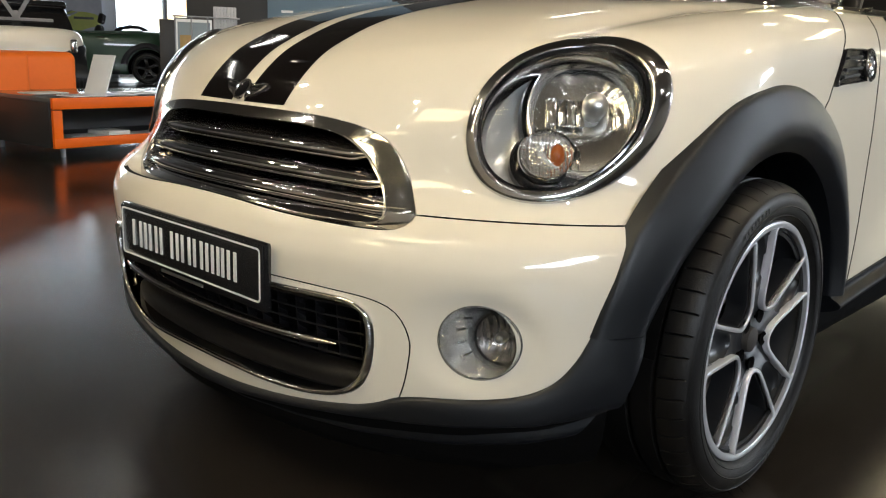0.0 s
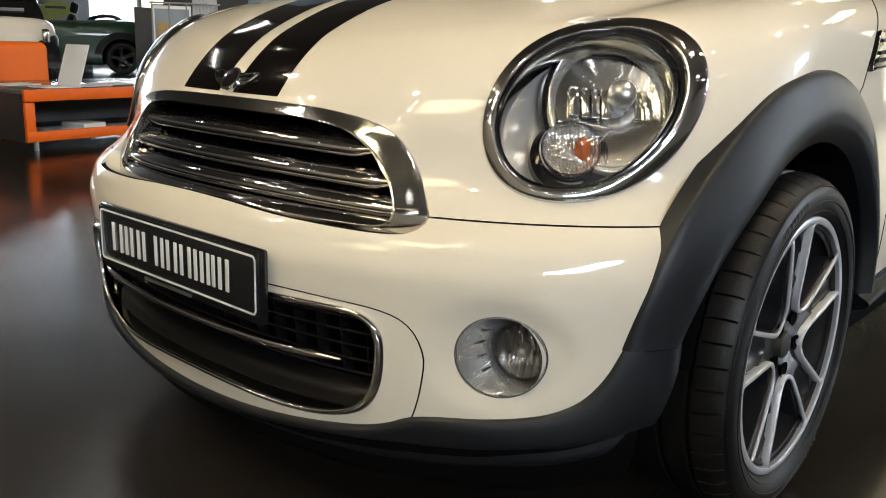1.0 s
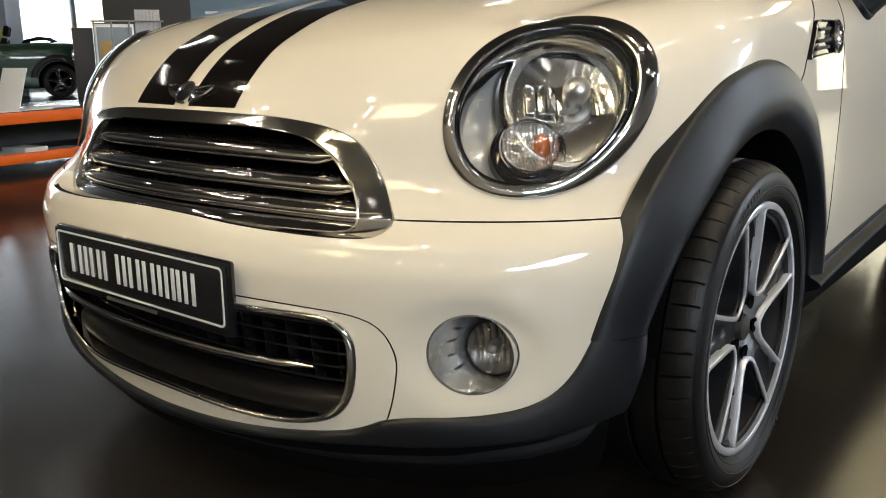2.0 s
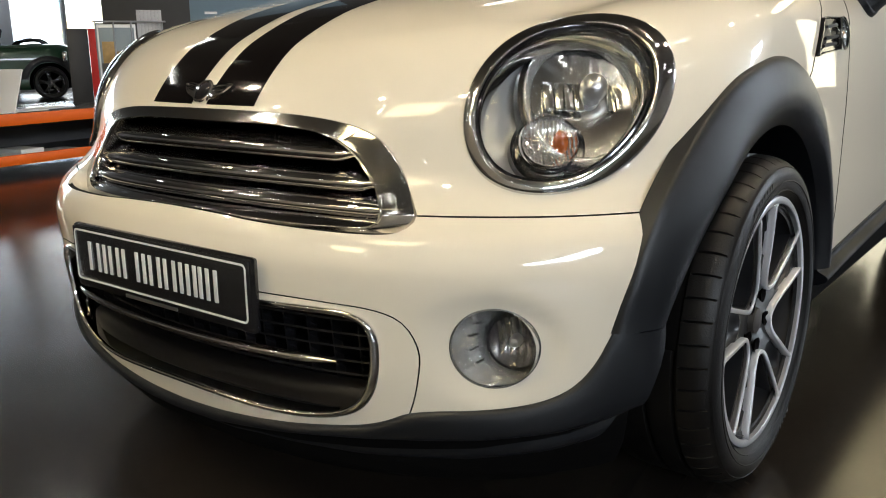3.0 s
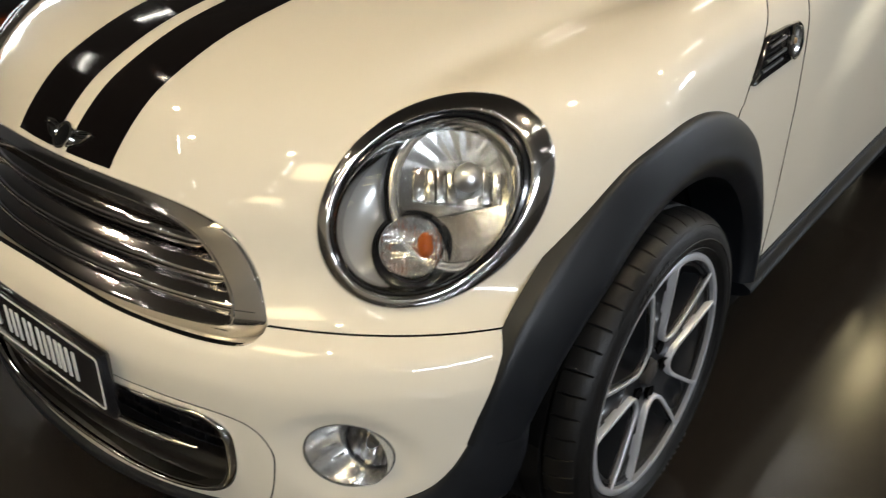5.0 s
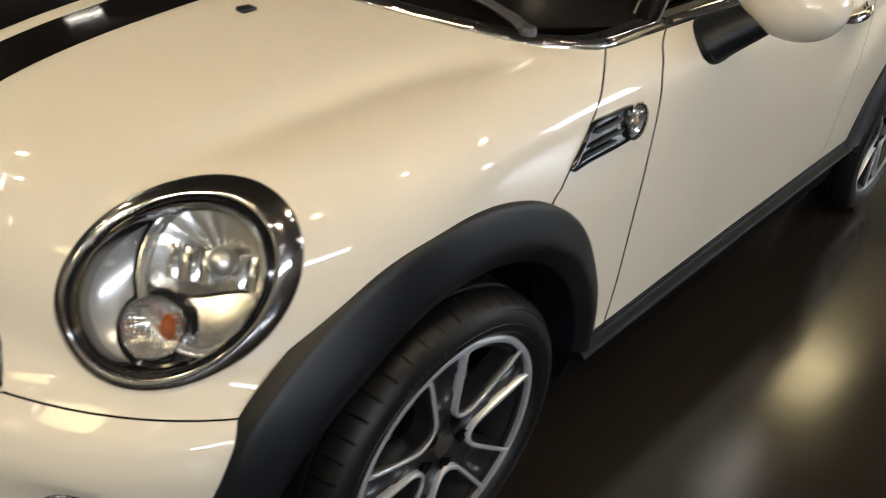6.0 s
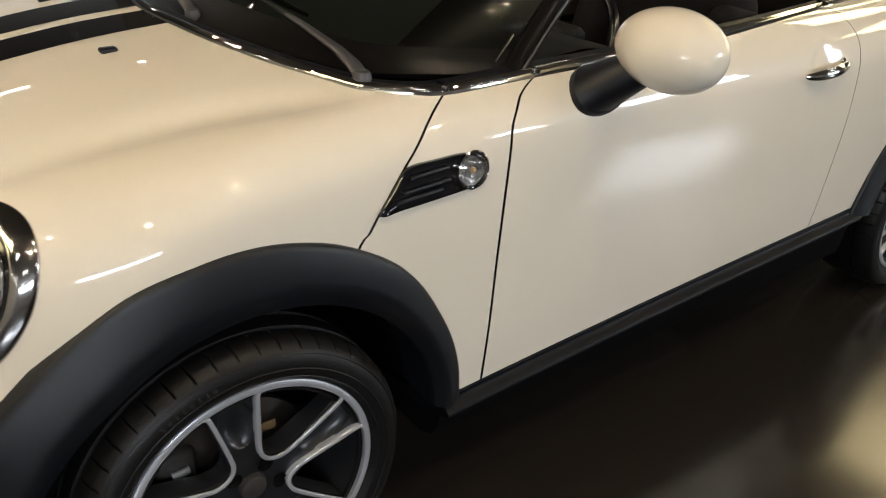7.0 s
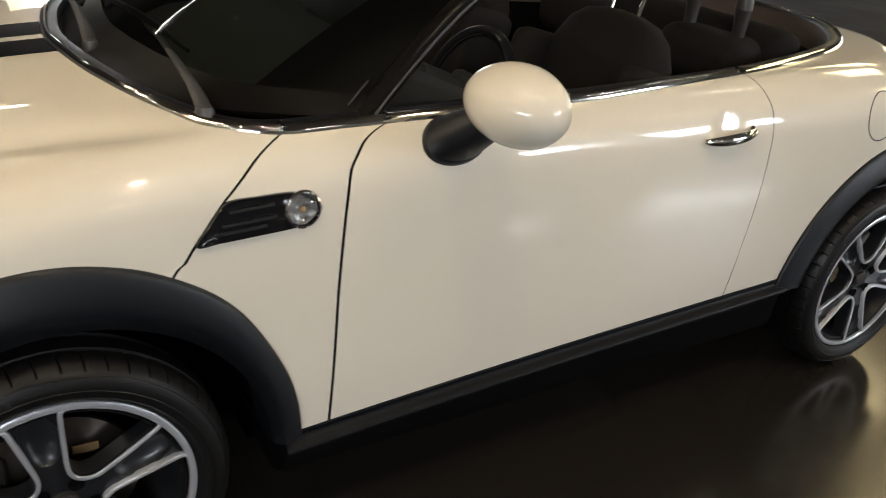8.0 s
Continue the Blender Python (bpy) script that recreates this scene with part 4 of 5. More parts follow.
def headlamp(flip):
    def put(name, mesh, mat, parent, label=""):
        return part(name, mirrored(mesh) if flip else mesh, mat, parent, label)
    bezel = put("headlamp", grid(oval_rows(((1.0, -.006), (1.0, .0035), (.993, .0062), (.978, .0080), (.94, .0105), (.90, .0122), (.862, .0126), (.843, .0112), (.832, .0070), (.828, -.006))), wrap_cols=True, angle=60), BEZELCHROME, small_car, "oval headlamp with chrome bezel and clear lens")
    put("black_gasket", grid(oval_rows(((.830, .000), (.825, .0030), (.797, .0028), (.789, -.004))), wrap_cols=True), GLOSSBLACK, bezel)
    put("inner_ring", grid(oval_rows(((.793, -.004), (.788, .0025), (.782, .0034), (.774, .0020), (.752, -.010), (.732, -.028), (.725, -.040))), wrap_cols=True, angle=60), RINGCHROME, bezel)
    lens = put("lens", grid(oval_rows(((.795, .0055), (.775, .008), (.74, .0115), (.66, .015), (.5, .018), (.3, .019), (.1, .0195), (.001, .0195))), wrap_cols=True), LENS, bezel, "clear headlamp lens")
    lens.visible_shadow = False
    put("housing", grid(oval_rows(((.80, -.026), (.70, -.042), (.45, -.052), (.02, -.056)), "flat"), wrap_cols=True), HOUSING, bezel, "satin silver lamp housing")
    mu, mv = .026, .014
    def oblong(specs, n=60):
        t = np.linspace(0, 2 * np.pi, n, endpoint=False)
        return [lamp_point(mu, mv, h) + r * (np.cos(t)[:, None] * LAMP_U * .86 + np.sin(t)[:, None] * LAMP_V * 1.06) for r, h in specs]
    put("black_shroud", grid(oblong(((.128, -.055), (.127, -.030), (.122, -.022), (.113, -.022), (.111, -.04))), wrap_cols=True), GLOSSBLACK, bezel)
    put("main_ring", grid(oblong(((.114, -.050), (.1135, -.018), (.1110, -.011), (.1080, -.0105), (.1010, -.018), (.0965, -.026), (.0960, -.060))), wrap_cols=True, angle=60), BRIGHT, bezel)
    def fluted(u, v):
        """Depth of the fan of pleats that runs up and outwards from the bulb."""
        du, dv = u - .020, v - .020
        a, r = math.atan2(dv, du), math.hypot(du, dv)
        saw = abs(((a * 9 / math.pi) % 1) - .5)
        high = min(1, max(0, dv / .05))
        return -.046 + .016 * (math.hypot(u / .86, v / 1.06) / .101) ** 2 + .0038 * (saw - .25) * min(1, r / .05) * high * (1 - min(1, math.hypot(u / .86, v / 1.06) / .101) ** 8)
    verts, faces = [], []
    spokes, steps = 208, (.22, .45, .70, 1.0)
    for i in range(spokes):
        a = 2 * math.pi * i / spokes
        for q in steps:
            u, v = .101 * .86 * q * math.cos(a) + .020 * (1 - q), .101 * 1.06 * q * math.sin(a) + .020 * (1 - q)
            verts.append(tuple(lamp_point(mu + u, mv + v, fluted(u, v))))
    for i in range(spokes):
        for k in range(3):
            p0_, p1_ = i * 4 + k, ((i + 1) % spokes) * 4 + k
            faces.append((p0_, p0_ + 1, p1_ + 1, p1_))
    fan = bpy.data.meshes.new("fan")
    fan.from_pydata(verts, [], faces)
    put("reflector", smooth(fan, 20), REFLECT, bezel, "pleated mirror reflector")
    # stepped upright mirrors beside the bulb
    for k, (u0, w, lean) in enumerate(((-.052, .016, 9), (-.034, .013, -14), (-.019, .015, 16), (-.002, .014, -8), (.050, .014, 12), (.066, .012, -12))):
        slab_m = box(w, .050, .006, .0012)
        turn = Matrix((LAMP_U.tolist(), LAMP_V.tolist(), LAMP_N.tolist())).transposed().to_4x4()
        slab_m.transform(Matrix.Translation(lamp_point(mu + u0, mv + .014 - .0015 * k, -.034)) @ turn @ Matrix.Rotation(radians(lean), 4, "Y"))
        put("mirror_step", slab_m, REFLECT, bezel)
    rows = []
    for f in (1.0, .8, .55, .3, .12, 0.0):
        row = []
        for x in np.linspace(-1, 1, 30):
            low = -math.sqrt(max(0, 1 - x * x))
            v = low * f + (1 - f) * (-.17 + .20 * x * (1 - x * x) - .06 * (1 - x * x))
            row.append(lamp_point(mu + .099 * .86 * x, mv + .099 * 1.06 * v, -.020 - .016 * (1 - f) ** 1.5 * (1 - x * x) + (-.02 if f == 0 else 0)))
        rows.append(row)
    put("lower_reflector", grid(rows, angle=50), LOWMIRROR, bezel, "smooth silver lower reflector")
    put("bulb_cap", grid(lamp_disc(.048, .036, ((.0005, .000), (.009, -.001), (.016, -.005), (.0205, -.012), (.0225, -.021), (.0215, -.030), (.0185, -.036), (.0175, -.040), (.0175, -.085))), wrap_cols=True), SATIN, bezel)
    put("bulb_bridge", tube([lamp_point(.046, y, -.048) for y in np.linspace(.03, .115, 8)], .005, 8), GLOSSBLACK, bezel)
    put("indicator_base", grid(lamp_disc(-.034, -.074, ((.064, -.050), (.062, -.026), (.056, -.020), (.048, -.022), (.046, -.03)), 44), wrap_cols=True), GLOSSBLACK, bezel)
    put("indicator_ring", grid(lamp_disc(-.036, -.070, ((.0475, -.040), (.0475, -.006), (.0455, -.002), (.0435, -.004), (.043, -.012)), 44), wrap_cols=True, angle=60), CHROME, bezel)
    put("indicator_cup", ribbed_cup(lambda u, v, h: lamp_point(-.036 + u, -.070 + v, h - .004), .0435), RIBBED, bezel, "finely ribbed indicator cup")
    put("indicator_bulb", grid(lamp_disc(-.016, -.066, ((.0005, .002), (.009, .000), (.016, -.004), (.020, -.012), (.021, -.026)), 28, .62), wrap_cols=True), AMBER, bezel, "amber indicator bulb")
    put("indicator_lens", grid(lamp_disc(-.036, -.070, ((.043, -.004), (.039, .007), (.028, .015), (.014, .0185), (.0005, .0195)), 40), wrap_cols=True), LENS, bezel).visible_shadow = False
    for k in range(3, 8):
        v = -.040 - .009 * k
        put("cooling_rib", tube([lamp_point(-.104 + .004 * k, v, -.030), lamp_point(-.088 + .002 * k, v, -.030)], .0024, 6), GLOSSBLACK, bezel)


headlamp(False)
headlamp(True)


# ---- fog lamps ----
FOGMIRROR = material("dull_mirror_silver", (0.36, 0.35, 0.34), 0.22, 1.0, 0, 0.1, 60)
SEAM = material("dark_seam", (0.02, 0.02, 0.02), 0.4, 0, 0, 0.1, 60)

def fog_lamp(flip):
    def put(name, mesh, mat, parent, label=""):
        return part(name, mirrored(mesh) if flip else mesh, mat, parent, label)
    n = 56
    t = np.linspace(0, 2 * np.pi, n, endpoint=False)
    def on_skin(r, h):
        q = fog_ring(r, .1, n)
        return strike(q, np.broadcast_to(-FOG_D, q.shape), .3) + FOG_D * h
    rows = [on_skin(.0668, -.004), on_skin(.0668, .0004), on_skin(.0660, .0010), on_skin(.0650, .0004), on_skin(.0642, -.003), on_skin(.0640, -.008)]
    lamp = put("fog_lamp", grid(rows, wrap_cols=True, angle=50), SEAM, small_car, "round fog lamp with silver tube and dark seam")
    rows = [on_skin(.0642, -.002)] + [fog_ring(r, h, n) + FOG_S * dx for r, h, dx in ((.061, -.016, .003), (.055, -.034, .010), (.050, -.050, .016), (.045, -.060, .020))]
    put("bezel_tube", grid(rows, wrap_cols=True), BRIGHT, lamp, "satin silver lamp tube")
    def at(u, v, h):
        return FOG_C + FOG_D * (h - .050) + FOG_S * (.021 + u) + np.array((0, 0, v))
    rows = [fog_ring(r, h, n) + FOG_S * .021 for r, h in ((.0465, -.062), (.046, -.046), (.0435, -.043), (.0415, -.047), (.041, -.056))]
    put("fog_lens_ring", grid(rows, wrap_cols=True, angle=50), GLOSSBLACK, lamp)
    put("fog_reflector", ribbed_cup(lambda u, v, h: at(u, v, h * 1.3), .042, 7), FOGMIRROR, lamp, "fluted mirror reflector")
    rows = [fog_ring(r, h, n) + FOG_S * .021 for r, h in ((.0425, -.046), (.036, -.041), (.02, -.036), (.0005, -.034))]
    put("fog_lens", grid(rows, wrap_cols=True), CLEAR, lamp).visible_shadow = False
    rows = [fog_ring(r, h, 24) + FOG_S * .021 for r, h in ((.0005, -.042), (.007, -.044), (.010, -.054), (.009, -.075))]
    put("fog_bulb", grid(rows, wrap_cols=True), SATIN, lamp)
    for a in (2.5, 2.95, 3.4, 3.85):
        w = np.array((0, 0, 1.0)) * math.sin(a) + FOG_S * math.cos(a)
        put("bezel_fin", tube([FOG_C + w * .054 - FOG_D * .026 + FOG_S * .005, FOG_C + w * .050 - FOG_D * .046 + FOG_S * .010], .0028, 8), CHROME, lamp)


fog_lamp(False)
fog_lamp(True)


# ---- side repeaters in their black frames ----
def side_patch(outline, specs, centre):
    rows = []
    for s, h in specs:
        q = centre + (np.asarray(outline) - centre) * s
        rows.append(on_side(q[:, 0], q[:, 1], h))
    return grid(rows, wrap_cols=True, angle=50)


REPEATER = curve_through([(1.018, .816), (1.048, .858), (1.078, .890), (1.14, .894), (1.205, .894), (1.240, .884), (1.260, .860), (1.245, .836), (1.212, .826), (1.12, .820), (1.06, .817)], 90)
EYE = np.array((1.220, .860))
for k, wing in enumerate(panels["front_wing"]):
    def put(name, mesh, mat, parent, label=""):
        return part(name, mirrored(mesh) if k else mesh, mat, parent, label)
    c = np.array((1.13, .855))
    rep = put("side_repeater", side_patch(REPEATER, ((1, -.004), (1, .005), (.97, .008), (.92, .008), (.87, .003), (.3, .002), (.01, .002)), c), GLOSSBLACK, small_car, "gloss black side vent with round clear repeater")
    for z, a, b in ((.872, 1.082, 1.165), (.848, 1.068, 1.168), (.833, 1.052, 1.15)):
        y = np.linspace(a, b, 12)
        put("vent_blade", tube(on_side(y, np.full(12, z) + (y - a) * .06, .007), .0035, 8), TRIM, rep)
    circle = EYE + .0335 * ring
    put("repeater_cup", side_patch(circle, ((1.08, .004), (1.08, .011), (1.0, .013), (.94, .009), (.5, .002), (.01, .001)), EYE), CHROME, rep)
    put("repeater_reflector", side_patch(circle, ((.94, .0085), (.7, .0065), (.66, .009), (.45, .006), (.40, .009), (.2, .007), (.01, .007)), EYE), RIBBED, rep, "clear ribbed reflector")
    put("repeater_bulb", side_patch(circle, ((.18, .006), (.16, .009), (.09, .0105), (.01, .011)), EYE), TAN, rep, "small brownish bulb")
    put("repeater_lens", side_patch(circle, ((.97, .010), (.8, .0155), (.5, .019), (.2, .0205), (.01, .021)), EYE), CLEAR, rep).visible_shadow = False

# ---- door handles ----
for k, door in enumerate(panels["door"]):
    y = np.linspace(2.290, 2.478, 26)
    z = .886 + (y - 2.290) * .07
    p = on_side(y, z)
    base = np.interp(y, (2.290, 2.478), (p[0, 0], p[-1, 0]))
    s = np.sin(np.linspace(0, np.pi, 26))
    path = np.stack([base + .004 + .024 * s ** .6, y, z], -1)
    m = tube(path, [.005 + .0085 * v ** .5 for v in s], 14, flat=1.15)
    part("door_handle", mirrored(m) if k else m, CHROME, door, "chrome bar door handle")
    c = np.array((2.465, .900))
    m = side_patch(c + .011 * ring, ((1, -.002), (1, .006), (.8, .008), (.01, .009)), c)
    part("door_lock", mirrored(m) if k else m, CHROME, door)

# fuel flap as a fine ring groove
m = tube([tuple(p) for p in on_side(3.050 + .072 * ring[:, 0], .886 + .070 * ring[:, 1], -.0006)], .0022, 6, closed=True)
part("fuel_flap", mirrored(m), TRIM, small_car)
part("fuel_flap", m, TRIM, small_car)

# ---- chrome strip round the open top ----
rail = np.asarray(RAIL)
area = np.sum(rail[:, 0] * np.roll(rail[:, 1], -1) - np.roll(rail[:, 0], -1) * rail[:, 1])
rows = []
for d, h in ((-.010, -.010), (-.010, .006), (-.006, .0105), (.0, .0125), (.006, .0100), (.0105, .0045), (.0115, -.004)):
    q = swollen(rail, d)
    p = on_top(q[:, 0], q[:, 1])
    p[:, 2] += h
    rows.append(p)
part("belt_strip", grid(rows, wrap_cols=True, angle=60), CHROME, small_car, "chrome strip round the open top")
rows = []
for d, h in ((-.009, .004), (-.013, .007), (-.030, .006), (-.036, -.002), (-.037, -.03)):
    q = swollen(rail, d)
    p = on_top(q[:, 0], q[:, 1])
    p[:, 2] += h
    rows.append(p)
rear_part = rail[:, 1] > 2.0
start_at = int(np.argmax(rear_part & ~np.roll(rear_part, 1)))
order = np.roll(np.arange(len(rail)), -start_at)
order = order[:int(rear_part.sum())]
lining = []
for d, h in ((-.036, -.004), (-.042, -.05), (-.050, -.16), (-.055, -.34)):
    q = swollen(rail, d)[order]
    p = on_top(q[:, 0], q[:, 1])
    p[:, 2] += h
    lining.append(p)
part("opening_lining", grid(lining), BROWN, small_car, "dark brown cloth lining")
part("belt_seal", grid(rows, wrap_cols=True, angle=50), TRIM, small_car, "black rubber seal")
for y in (1.215, 1.437, 2.541):
    xr = float(np.interp(y, [q[1] for q in RAIL_HALF], [q[0] for q in RAIL_HALF]))
    p = on_top(np.array([xr]), np.array([y]))[0]
    m = box(.034, .006, .010, .001, (p[0], y, p[2] + .009))
    part("strip_joint", m, GLOSSBLACK, small_car)
    part("strip_joint", mirrored(m), GLOSSBLACK, small_car)


# ---- windscreen ----
def screen_base(x):
    y = np.interp(np.abs(x), *np.array(RAIL_HALF[:9]).T) + .075
    side = np.clip((np.abs(x) - .495) / .21, 0, 1)
    return y * (1 - side ** 2) + (1.415) * side ** 2


def screen_point(u, v):
    u, v = np.broadcast_arrays(np.asarray(u, float), np.asarray(v, float))
    xb, xt = .696 * u, .606 * u
    yb, yt = screen_base(xb), 1.84 + .08 * u ** 2
    zb, zt = .982 + 0 * u, 1.375 - .02 * u ** 2
    x, y, z = xb + (xt - xb) * v, yb + (yt - yb) * v, zb + (zt - zb) * v
    bulge = .035 * np.sin(np.pi * v)
    return np.stack([x, y - bulge * .6, z + bulge * .8], -1)


WIPERGREY = material("satin_black_wiper", (0.05, 0.05, 0.052), 0.4, 0, 0, 0.2, 60)
COWL = less_sheen(material("dark_cowl_plastic", (0.0050, 0.0042, 0.0040), 0.38, 0, 0, 0.2, 60, 0.15, 500), .18)
PILLAR = less_sheen(material("black_pillar_paint", (0.006, 0.0055, 0.0052), 0.28, 0, 0, 0.2, 40), .07)
U, V = np.meshgrid(np.linspace(-1, 1, 41), np.linspace(0, 1, 20))
screen = part("windscreen", grid(screen_point(U, V)), TINTED, small_car, "raked windscreen of tinted glass")
screen.visible_shadow = False
for side in (1, -1):
    v = np.linspace(-.02, 1.0, 24)
    p = screen_point(np.full(24, side * 1.0), v)
    part("a_pillar", tube(p, [.026] * 24, 12, flat=.8), PILLAR, screen, "black windscreen pillar")
    bu, bv = np.meshgrid(side * np.linspace(.80, 1.0, 6), np.linspace(.0, 1, 16))
    part("pillar_lining", grid(screen_point(bu, bv) + np.array((0, .010, -.008))), PILLAR, screen, "broad black pillar lining behind the glass")
    p = screen_point(np.full(12, side * .985), np.linspace(.02, .12, 12)) + np.array((0, -.020, .016))
    part("pillar_trim", tube(p, .003, 8), CHROME, screen)
    v = np.linspace(.0, .98, 20)
    p = screen_point(np.full(20, side * 1.0), v) + np.array((side * .0255, .004, .004))
    part("pillar_edge", tube(p, .0030, 8), WIPERGREY, screen, "thin grey edge strip")
u = np.linspace(-1, 1, 40)
part("header_rail", tube(screen_point(u, np.ones(40)), .03, 12, flat=.7), PILLAR, screen)
rows = [screen_point(u, np.full(40, v)) + np.array((0, dy, .003)) for v, dy in ((-.02, -.015), (.0, -.002), (.05, 0.0), (.085, 0))]
part("screen_border", grid(rows), PILLAR, screen, "black ceramic screen border")
rows = []
x = np.linspace(-.675, .675, 50)
for f, z in ((-.055, .985), (-.03, .968), (0.0, .966), (.02, .978)):
    rows.append(np.stack([x, screen_base(x) + f * (1 - .5 * (np.abs(x) / .675) ** 4), np.full(50, z)], -1))
part("cowl_panel", grid(rows, angle=50), COWL, small_car, "black plastic cowl")


def wiper(pivot, joint, b0, b1):
    """A wiper arm from its pivot to the joint, and the blade held along the glass."""
    p, q = np.array(pivot), np.array(joint)
    path = [p, p * .93 + q * .07 + (0, 0, .010), p * .8 + q * .2 + (0, 0, .016), (p + q) / 2 + (0, 0, .012), q]
    arm = part("wiper_arm", tube([tuple(v) for v in path], [.015, .015, .012, .009, .006], 10, flat=.6), WIPERGREY, small_car, "black wiper arm and blade")
    part("wiper_pivot", revolve([(.0001, .012), (.014, .010), (.018, .002), (.018, -.03)], 24, "z"), WIPERGREY, arm).location = pivot
    t = np.linspace(0, 1, 16)[:, None]
    blade = np.array(b0) * (1 - t) + np.array(b1) * t + np.sin(np.pi * t) * np.array((0, .010, .006))
    part("wiper_blade", tube(blade, [.005 + .004 * math.sin(math.pi * a) for a in t[:, 0]], 8), PILLAR, arm)


wiper((.625, 1.10, .998), (.13, 1.135, 1.036), (.30, 1.163, 1.030), (-.30, 1.085, 1.045))
wiper((.07, 1.002, .995), (-.40, 1.030, 1.035), (-.20, 1.035, 1.030), (-.60, 1.115, 1.045))

# ---- door mirrors ----
def door_mirror(flip):
    def put(name, mesh, mat, parent, label=""):
        return part(name, mirrored(mesh) if flip else mesh, mat, parent, label)
    turn = Matrix.Translation((.903, 1.612, 1.056)) @ Matrix.Rotation(radians(16), 4, "Z") @ Matrix.Rotation(radians(6), 4, "Y")
    rows = []
    for a in np.linspace(0, math.pi * .62, 26):
        rr, d = math.sin(a), -math.cos(a)
        rows.append([turn @ Vector((.112 * rr * math.cos(t), .098 * d + .012, .079 * rr * math.sin(t) * (1 + .05 * math.cos(t)))) for t in np.linspace(0, 2 * math.pi, 48, endpoint=False)])
    edge = rows[-1]
    centre = sum((Vector(p) for p in edge), Vector()) / len(edge)
    shell_m = grid(rows, wrap_cols=True)
    cap_ob = put("door_mirror", shell_m, CREAM, small_car, "cream oval door mirror on black stalk")
    put("mirror_rim", grid([edge, [p + (p - centre) * -.04 + turn.to_3x3() @ Vector((0, .006, 0)) for p in edge], [p + (p - centre) * -.10 for p in edge]], wrap_cols=True), GLOSSBLACK, cap_ob)
    put("mirror_glass", grid([[p + (p - centre) * -.09 for p in edge], [centre + (p - centre) * .02 for p in edge]], wrap_cols=True), CHROME, cap_ob, "silvered mirror glass")
    th = np.linspace(0, 2 * np.pi, 36, endpoint=False)
    foot = on_side(1.562 + .072 * np.cos(th), .943 + .040 * np.sin(th))
    head = np.array((.888, 1.606, 1.038)) + .034 * (np.cos(th)[:, None] * np.array((-.25, .95, -.1)) + np.sin(th)[:, None] * np.array((-.65, -.2, .72)))
    away = np.array((.55, .10, .55))
    rows = [foot - away * .01, foot + away * .012, foot * .985 + foot.mean(0) * .015 + away * .018]
    for t in (.0, .15, .35, .6, .8, 1.0):
        q = t ** .75
        rows.append((foot * .95 + foot.mean(0) * .05 + away * .020) * (1 - q) + head * q)
    put("mirror_stalk", grid(rows, wrap_cols=True, angle=35), TRIM, cap_ob, "black plastic mirror stalk")


door_mirror(False)
door_mirror(True)


# ---- cabin ----
part("cabin_floor", box(1.2, 1.6, .04, .01, (0, 2.25, .44)), FABRIC, small_car)
x = np.linspace(-.62, .62, 30)
rows = [np.stack([x, np.full(30, y) + .10 * (np.abs(x) / .62) ** 3, np.full(30, z) - .02 * (np.abs(x) / .62) ** 2], -1) for y, z in ((1.20, .955), (1.40, .985), (1.58, 1.0), (1.68, .99), (1.73, .95), (1.72, .85), (1.68, .60), (1.62, .50))]
dash = part("dashboard", grid(rows, angle=60), DASH, small_car, "dark grained dashboard")
dial = revolve([(.0001, .0), (.095, .0), (.105, .008), (.115, .008), (.118, -.02)], 48, "y")
dial.transform(Matrix.Scale(-1, 4, (0, 1, 0)))
dob = part("centre_dial", dial, CHROME, dash, "round centre dial with chrome ring")
dob.matrix_basis = pose(0, 1.735, .90, 12, 0, 180)
wheel_path = [(.175 * math.cos(t), 0, .175 * math.sin(t)) for t in np.linspace(0, 2 * math.pi, 48, endpoint=False)]
steer = part("steering_wheel", tube(wheel_path, .015, 10, closed=True), GLOSSBLACK, small_car, "black steering wheel")
steer.matrix_basis = pose(.36, 1.86, .90, -22, 0, 0)
part("wheel_boss", box(.13, .05, .12, .02), DASH, steer)
for a in (0, 180, 270):
    part("wheel_spoke", tube([(0, 0, 0), (.17 * math.cos(radians(a)), 0, .17 * math.sin(radians(a)))], .012, 8), SATIN, steer)
column_m = tube([(0, 0, 0), (0, -.16, 0)], .04, 12)
part("steering_column", column_m, DASH, steer)


def seat(x0, y0, headrest=True):
    base = part("seat", box(.50, .52, .18, .06, (x0, y0, .56), 4), FABRIC, small_car, "black cloth seat")
    rows = []
    for h, half, thick in ((.0, .20, .05), (.02, .235, .075), (.20, .245, .085), (.40, .235, .080), (.50, .215, .072), (.56, .180, .062), (.595, .130, .048), (.610, .06, .028), (.613, .01, .01)):
        ring_pts = []
        for q in np.linspace(0, 2 * math.pi, 40, endpoint=False):
            c, d = math.cos(q), math.sin(q)
            ring_pts.append((half * math.copysign(abs(c) ** .5, c), thick * math.copysign(abs(d) ** .7, d), h))
        rows.append(ring_pts)
    shape = grid(rows, wrap_cols=True, cap=True, angle=60)
    b = part("backrest", shape, FABRIC, base)
    b.matrix_basis = pose(x0, y0 + .26, .52, -14, 0, 0)
    for s in (-1, 1):
        part("side_bolster", box(.09, .20, .46, .04, (s * .225, -.06, .26), 3), FABRIC, b)
        part("headrest_post", tube([(s * .055, .0, .58), (s * .055, .0, .72)], .0065, 8), CHROME, b)
    part("headrest", box(.27, .10, .20, .045, (0, .0, .80), 4), FABRIC, b)
    return shape


